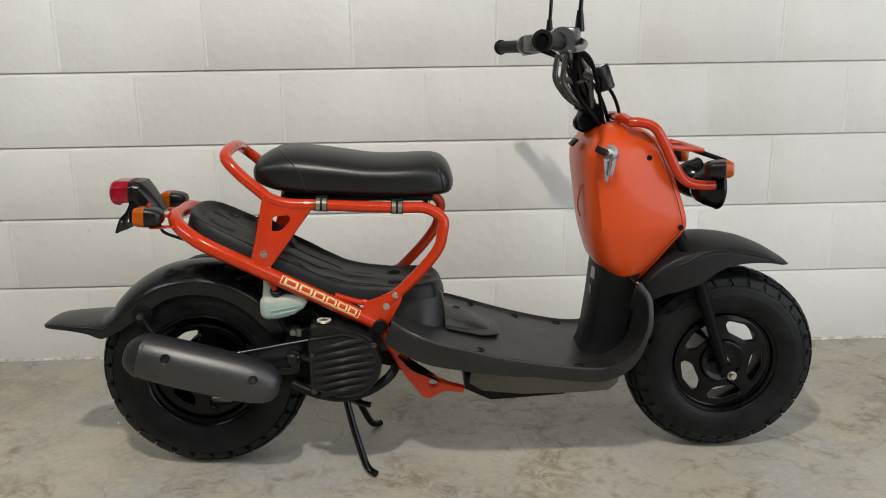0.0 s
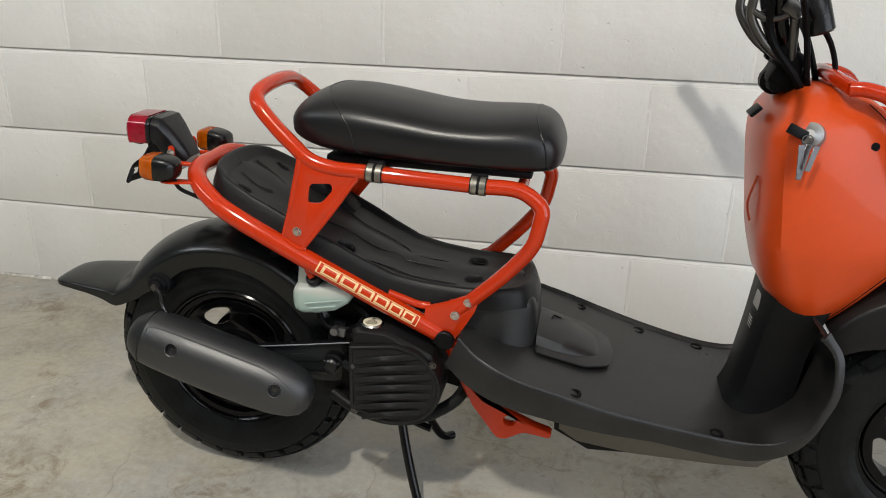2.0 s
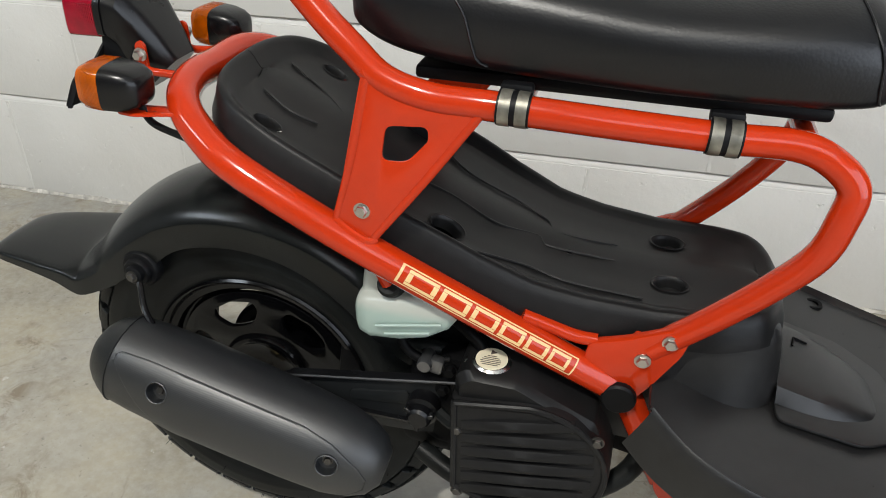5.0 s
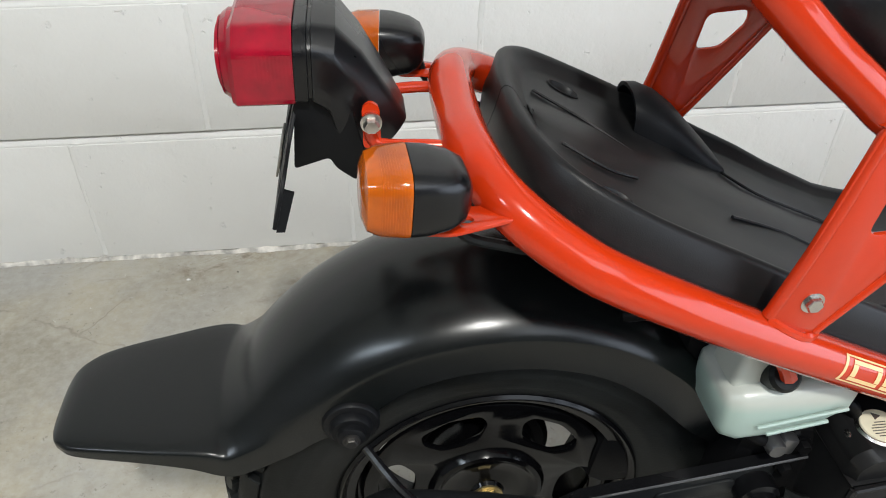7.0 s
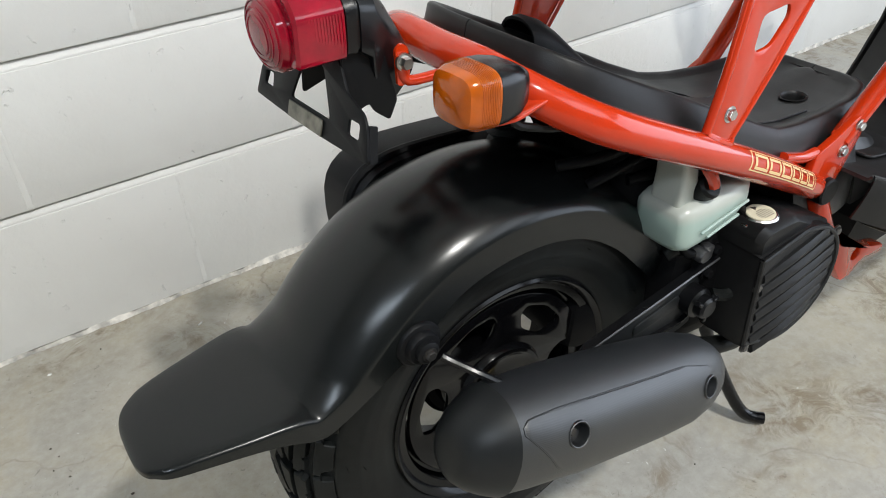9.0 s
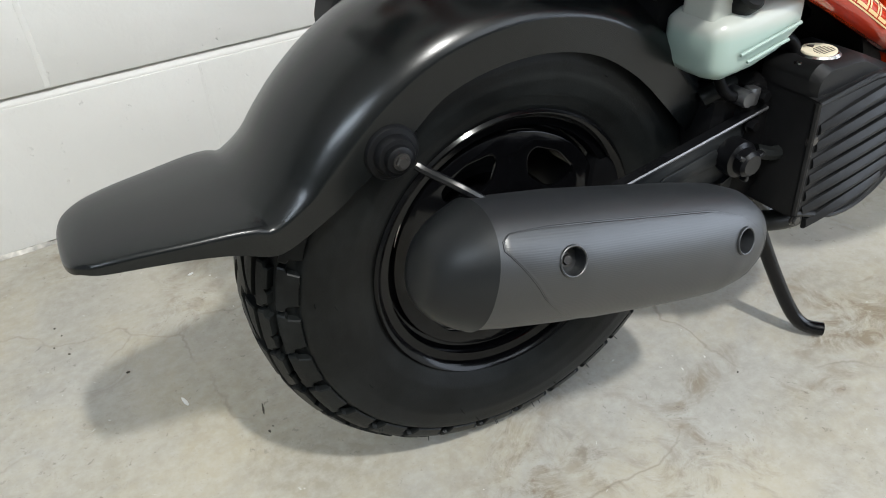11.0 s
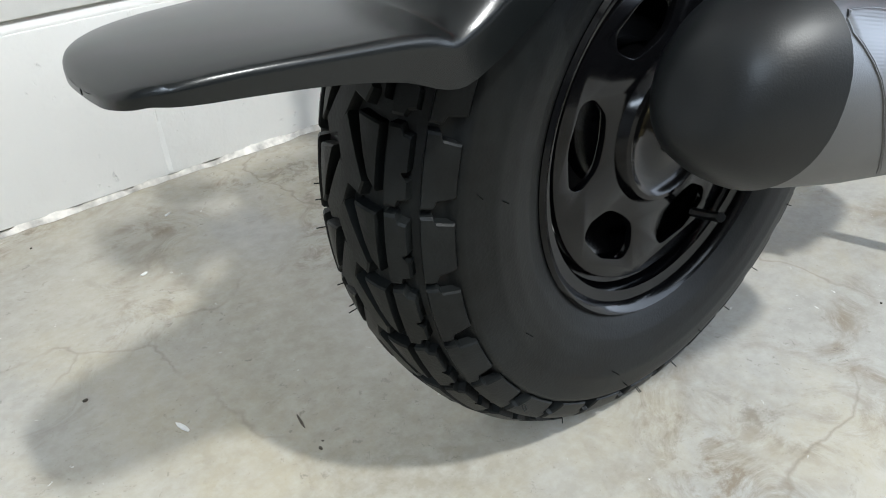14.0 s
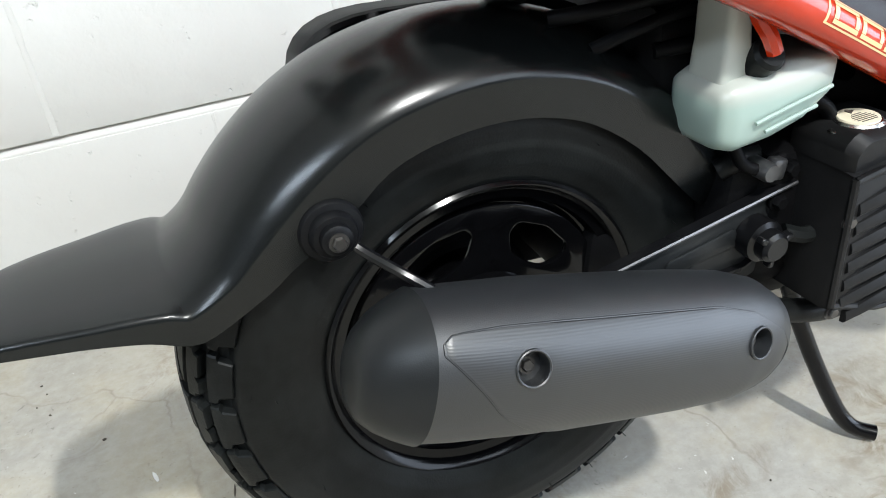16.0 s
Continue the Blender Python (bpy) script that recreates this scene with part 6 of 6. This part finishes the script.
# carburettor, intake hose and cables under the tray
bm = bmesh.new()
loops = []
for x, z0, z1, y0, y1 in ((0.150, 0.400, 0.455, -0.045, 0.060), (0.165, 0.375, 0.478, -0.062, 0.075), (0.215, 0.355, 0.470, -0.068, 0.080), (0.270, 0.345, 0.440, -0.070, 0.080), (0.320, 0.340, 0.415, -0.066, 0.075), (0.335, 0.350, 0.400, -0.055, 0.060)):
    loops.append([Vector((x, y, z)) for y, z in rounded([(y0, z0), (y1, z0), (y1, z1), (y0, z1)], 0.018)])
rings(bm, loops)
intake = part("carburettor", bm, CASING, scooter, "black carburettor and intake under the luggage tray")
for pts, r in (([(0.085, -0.040, 0.483), (0.120, -0.058, 0.487), (0.160, -0.062, 0.489), (0.205, -0.058, 0.484), (0.250, -0.050, 0.455)], 0.0058), ([(0.110, -0.056, 0.460), (0.140, -0.064, 0.470), (0.185, -0.066, 0.477), (0.225, -0.060, 0.470)], 0.0052),
               ([(0.160, -0.060, 0.450), (0.205, -0.074, 0.452), (0.255, -0.078, 0.437), (0.290, -0.085, 0.405)], 0.006), ([(0.262, -0.088, 0.402), (0.282, -0.100, 0.396), (0.296, -0.102, 0.380), (0.292, -0.104, 0.352)], 0.006),
               ([(0.205, -0.094, 0.388), (0.216, -0.098, 0.362), (0.236, -0.098, 0.350), (0.262, -0.094, 0.352)], 0.005)):
    bm = bmesh.new()
    tube(bm, pts, r, 10, 6)
    part("hose", bm, CASING, intake)
bm = bmesh.new()
tube(bm, [(0.150, 0.040, 0.440), (0.115, 0.060, 0.452), (0.085, 0.092, 0.440)], 0.026, 16, 5)
part("intake_hose", bm, CASING, intake)
bm = bmesh.new()
box(bm, (0.014, 0.012, 0.018), pose(0.250, -0.100, 0.348, 0, 12, 0), 0.003)
lathe(bm, [(0.0001, -0.010), (0.007, -0.010), (0.008, -0.007), (0.008, 0.012)], (0.238, -0.100, 0.350), 12)
part("hose_union", bm, GUNMETAL, intake, "dull dark metal hose union")
# left-hand drive case and air box
bm = bmesh.new()
loops = []
for y, k in ((0.085, 0.94), (0.095, 1.0), (0.145, 1.0), (0.155, 0.93)):
    cx, cz = 0.070, 0.384
    loops.append([Vector((cx + 0.140 * k * math.copysign(abs(math.cos(t)) ** 0.7, math.cos(t)), y, cz + (0.085 if math.sin(t) > 0 else 0.12) * k * math.copysign(abs(math.sin(t)) ** 0.7, math.sin(t)) - 0.08 * math.cos(t) * 0.3)) for t in (2 * math.pi * i / 36 for i in range(36))])
rings(bm, loops)
airbox = part("air_box", bm, PLASTIC, scooter, "black plastic air box beside the rear wheel")
bm = bmesh.new()
tube(bm, loops[1], 0.0055, 8, 1, True)
part("lid_rim", bm, PLASTIC, airbox)
mid_ = sum(loops[0], Vector()) / len(loops[0])
bm = bmesh.new()
rings(bm, [[mid_ + (q - mid_) * k + Vector((0, dy, 0)) for q in loops[0]] for k, dy in ((0.90, 0.004), (0.88, -0.004), (0.84, -0.006), (0.60, -0.006))])
lid_ = part("lid", bm, FENDER, airbox, "smooth black air box lid")
for dx, dz in ((-0.085, 0.055), (0.060, 0.020)):
    bm = bmesh.new()
    lathe(bm, [(0.0001, -0.003), (0.004, -0.003), (0.005, 0.001), (0.009, 0.001), (0.0105, -0.004), (0.012, -0.003), (0.013, 0.006)], (mid_.x + dx, mid_.y - 0.006, mid_.z + dz), 18)
    part("screw_boss", bm, PLASTIC, lid_)
bm = bmesh.new()
box(bm, (0.42, 0.05, 0.13), pose(0.17, 0.115, 0.25, 0, 6, 0), 0.02)
part("drive_case", bm, CASING, engine)
# shock absorber
bm = bmesh.new()
a_, b_ = Vector((0.100, 0.060, 0.430)), Vector((0.100 + 0.008, 0.060, 0.525))
way = (b_ - a_).normalized()
loops = []
for i in range(13):
    r = 0.0205 if i % 2 else 0.0155
    loops.append([a_ + way * (0.022 + 0.0052 * i) + Vector((r * math.cos(t), r * math.sin(t), 0)) for t in (2 * math.pi * k / 20 for k in range(20))])
rings(bm, loops)
tube(bm, [a_, b_], 0.011, 12, 1)
part("shock_absorber", bm, RUBBER, scooter, "black shock absorber in a ribbed rubber boot")
# rear sub-frame struts under the tray
bm = bmesh.new()
tube(bm, [(0.10, 0.06, 0.545), (0.20, 0.06, 0.475), (0.30, 0.06, 0.41)], 0.009, 10, 1)
tube(bm, [(0.08, 0.045, 0.505), (0.17, 0.045, 0.515), (0.22, 0.045, 0.50)], 0.007, 10, 3)
part("strut", bm, CASING, scooter)
# centre stand
bm = bmesh.new()
tube(bm, [(0.335, -0.045, 0.205), (0.345, -0.058, 0.155), (0.361, -0.078, 0.095), (0.381, -0.100, 0.036), (0.394, -0.114, 0.014), (0.411, -0.129, 0.009)], 0.0085, 10, 4)
stand = part("centre_stand", bm, GLOSS, scooter, "black tubular centre stand")
bm = bmesh.new()
tube(bm, [(0.335, 0.045, 0.205), (0.345, 0.058, 0.155), (0.361, 0.078, 0.095), (0.381, 0.100, 0.036), (0.394, 0.114, 0.014), (0.411, 0.129, 0.009)], 0.0085, 10, 4)
part("stand_leg", bm, GLOSS, stand)
bm = bmesh.new()
tube(bm, [(0.335, -0.07, 0.205), (0.335, 0.07, 0.205)], 0.010, 10, 1)
tube(bm, [(0.30, -0.06, 0.198), (0.325, -0.055, 0.196), (0.36, -0.055, 0.16), (0.40, -0.06, 0.148)], 0.007, 8, 3)
part("stand_pivot", bm, GLOSS, stand)

# ---- wall blocks ----
BW = 0.450
COURSES = [0.0] + [0.2465 + 0.229 * i for i in range(9)]
rng = random.Random(11)
for row, (z0, z1) in enumerate(zip(COURSES, COURSES[1:])):
    bm = bmesh.new()
    box(bm, (BW + 0.0004, 0.014, z1 - z0 - 0.015), Matrix.Identity(4), 0.0016, 2)
    for f in bm.faces:
        f.smooth = True
    block_mesh = bpy.data.meshes.new("block")
    bm.to_mesh(block_mesh)
    bm.free()
    block_mesh.materials.append(WHITE)
    for col in range(-5, 8):
        ob = new("block", block_mesh)
        ob.parent = wall_north
        ob.location = ((-0.305 if row % 2 else -0.080) + (col + 0.5) * BW, 0.007 + rng.uniform(-0.0006, 0.0006), (z0 + z1) / 2)
        ob.rotation_euler = (rng.uniform(-0.003, 0.003), 0, rng.uniform(-0.001, 0.001))
    # raked bed joint over the course, sloping outwards and painted over
    if row + 2 < len(COURSES):
        bm = bmesh.new()
        secs = []
        x = X0
        while x < X1:
            w1, w2 = noise.noise(Vector((x * 22, row * 5.0, 0))), noise.noise(Vector((x * 90, row * 5.0, 2)))
            secs.append([Vector((x, 0.016, z1 + 0.0075)), Vector((x, 0.0092, z1 + 0.0070)), Vector((x, 0.0064 + 0.0010 * w1, z1 + 0.0020)), Vector((x, 0.0034 + 0.0010 * w1, z1 - 0.0028 + 0.0006 * w2)), Vector((x, 0.0012 + 0.0007 * w2, z1 - 0.0062 + 0.0010 * w1)), Vector((x, 0.0022, z1 - 0.0085)), Vector((x, 0.016, z1 - 0.0085))])
            x += 0.012
        rings(bm, secs)
        part("mortar_bed", bm, WHITE, None, "", 60).parent = wall_north
    # painted-over mortar in the head joints, lumpy and pitted
    joints = []
    for v in range(3):
        bm = bmesh.new()
        secs = []
        n = 56
        for i in range(n + 1):
            z = -(z1 - z0 - 0.016) / 2 + (z1 - z0 - 0.016) * i / n
            q = Vector((0, v * 7.0 + row * 3.0, z * 60))
            w = 0.0048 + 0.0016 * noise.noise(q)
            sx = 0.0012 * noise.noise(q * 0.4 + Vector((3, 0, 0)))
            h = 0.0010 + 0.0008 * noise.noise(q * 1.3 + Vector((9, 0, 0)))
            dip = -0.0022 if noise.noise(q * 0.9 + Vector((5, 2, 0))) > 0.32 else 0.0
            secs.append([Vector((sx - w - 0.003, 0.004, z)), Vector((sx - w, 0.0002, z)), Vector((sx - w * 0.5, -h, z)), Vector((sx, -h * 0.5 - dip, z)), Vector((sx + w * 0.5, -h, z)), Vector((sx + w, 0.0002, z)), Vector((sx + w + 0.003, 0.004, z))])
        rings(bm, secs)
        bmesh.ops.recalc_face_normals(bm, faces=bm.faces[:])
        for f in bm.faces:
            f.smooth = True
        me = bpy.data.meshes.new("mortar_joint")
        bm.to_mesh(me)
        bm.free()
        me.materials.append(WHITE)
        joints.append(me)
    for col in range(-5, 9):
        ob = new("mortar_joint", joints[col % 3])
        ob.parent = wall_north
        ob.location = ((-0.305 if row % 2 else -0.080) + col * BW, 0.0, (z0 + z1) / 2)
# rough bead of paint along the foot of the wall
bm = bmesh.new()
secs = []
x = -2.3
while x < 3.4:
    h = 0.008 + 0.008 * noise.noise(Vector((x * 7, 0, 3))) + 0.005 * noise.noise(Vector((x * 31, 1, 3))) + 0.003 * noise.noise(Vector((x * 140, 2, 3)))
    d = 0.004 + 0.006 * noise.noise(Vector((x * 6, 5, 0))) + 0.004 * noise.noise(Vector((x * 27, 8, 0))) + 0.0022 * noise.noise(Vector((x * 150, 8, 3)))
    d, h = max(d, 0.0008), max(h, 0.0025)
    g = 0.003 * noise.noise(Vector((x * 120, 4, 4)))
    secs.append([Vector((x, 0.02, 0.0)), Vector((x, 0.02, h + 0.004)), Vector((x, 0.000, h)), Vector((x, -d * 0.35 + g * 0.5, 0.006 + g)), Vector((x, -d * 0.7, 0.003 + g * 0.5)), Vector((x, -d, 0.0005))])
    x += 0.003
rings(bm, secs)
DIRTY = material("dirty_white_paint", (0.56, 0.53, 0.48), 0.7, vary=0.45, scale=40, bump=0.3, bump_scale=300)
tagged(part("trim", bm, DIRTY, None), "ragged bead of white paint along the wall's foot", "trim", kind="structure")

# loose bits on the floor
GRIT = material("dark_grit", (0.075, 0.062, 0.047), 0.8, vary=0.3)
FLAKE = material("white_flake", (0.74, 0.73, 0.70), 0.6, vary=0.08)


def crumb(name, x, y, sx, sy, h, turn, mat, label, category, group, seed):
    """A broken, uneven crumb lying on the floor."""
    r = random.Random(seed)
    n = 7
    low = [Vector((sx / 2 * math.cos(t) * r.uniform(0.75, 1.1), sy / 2 * math.sin(t) * r.uniform(0.75, 1.1), 0)) for t in (2 * math.pi * i / n for i in range(n))]
    bm = bmesh.new()
    rings(bm, [low, [Vector((q.x * 1.03, q.y * 1.03, h * 0.6)) for q in low], [Vector((q.x * 0.7, q.y * 0.7, h * r.uniform(0.85, 1.1))) for q in low]])
    bm.transform(Matrix.Translation((x, y, 0)) @ Matrix.Rotation(radians(turn), 4, "Z"))
    tagged(part(name, bm, mat, None, "", 30), label, category, group)


for i, (x, y, sx, sy, turn) in enumerate(((-0.278, -0.488, 0.019, 0.005, 105), (-0.208, -0.220, 0.011, 0.005, 20), (-0.375, -0.073, 0.007, 0.005, 0), (-0.13, -0.10, 0.013, 0.004, 30))):
    crumb("paint_chip", x, y, sx, sy, 0.0016, turn, FLAKE, "white flake of wall paint lying on the concrete floor", "paint chip", "paint chips on the floor", i)
for i, (x, y, s) in enumerate(((-0.331, -0.393, 0.008), (0.316, -0.810, 0.005), (-0.202, -0.592, 0.007), (-0.196, -0.586, 0.004), (-0.407, -0.24, 0.006), (-0.40, -0.262, 0.005), (-0.412, -0.285, 0.005), (-0.395, -0.31, 0.006), (0.02, -0.30, 0.005), (0.55, -1.02, 0.006), (0.19, -1.1, 0.005), (-0.29, -0.06, 0.006))):
    crumb("grit", x, y, s * 0.62, s * 0.42, s * 0.25, i * 47, GRIT, "small dark crumb of grit on the concrete floor", "grit", "grit on the floor", 20 + i)
crumb("wood_splinter", -0.198, -0.553, 0.022, 0.0022, 0.0016, 80, GRIT, "thin dark splinter lying on the concrete floor", "splinter", "", 50)
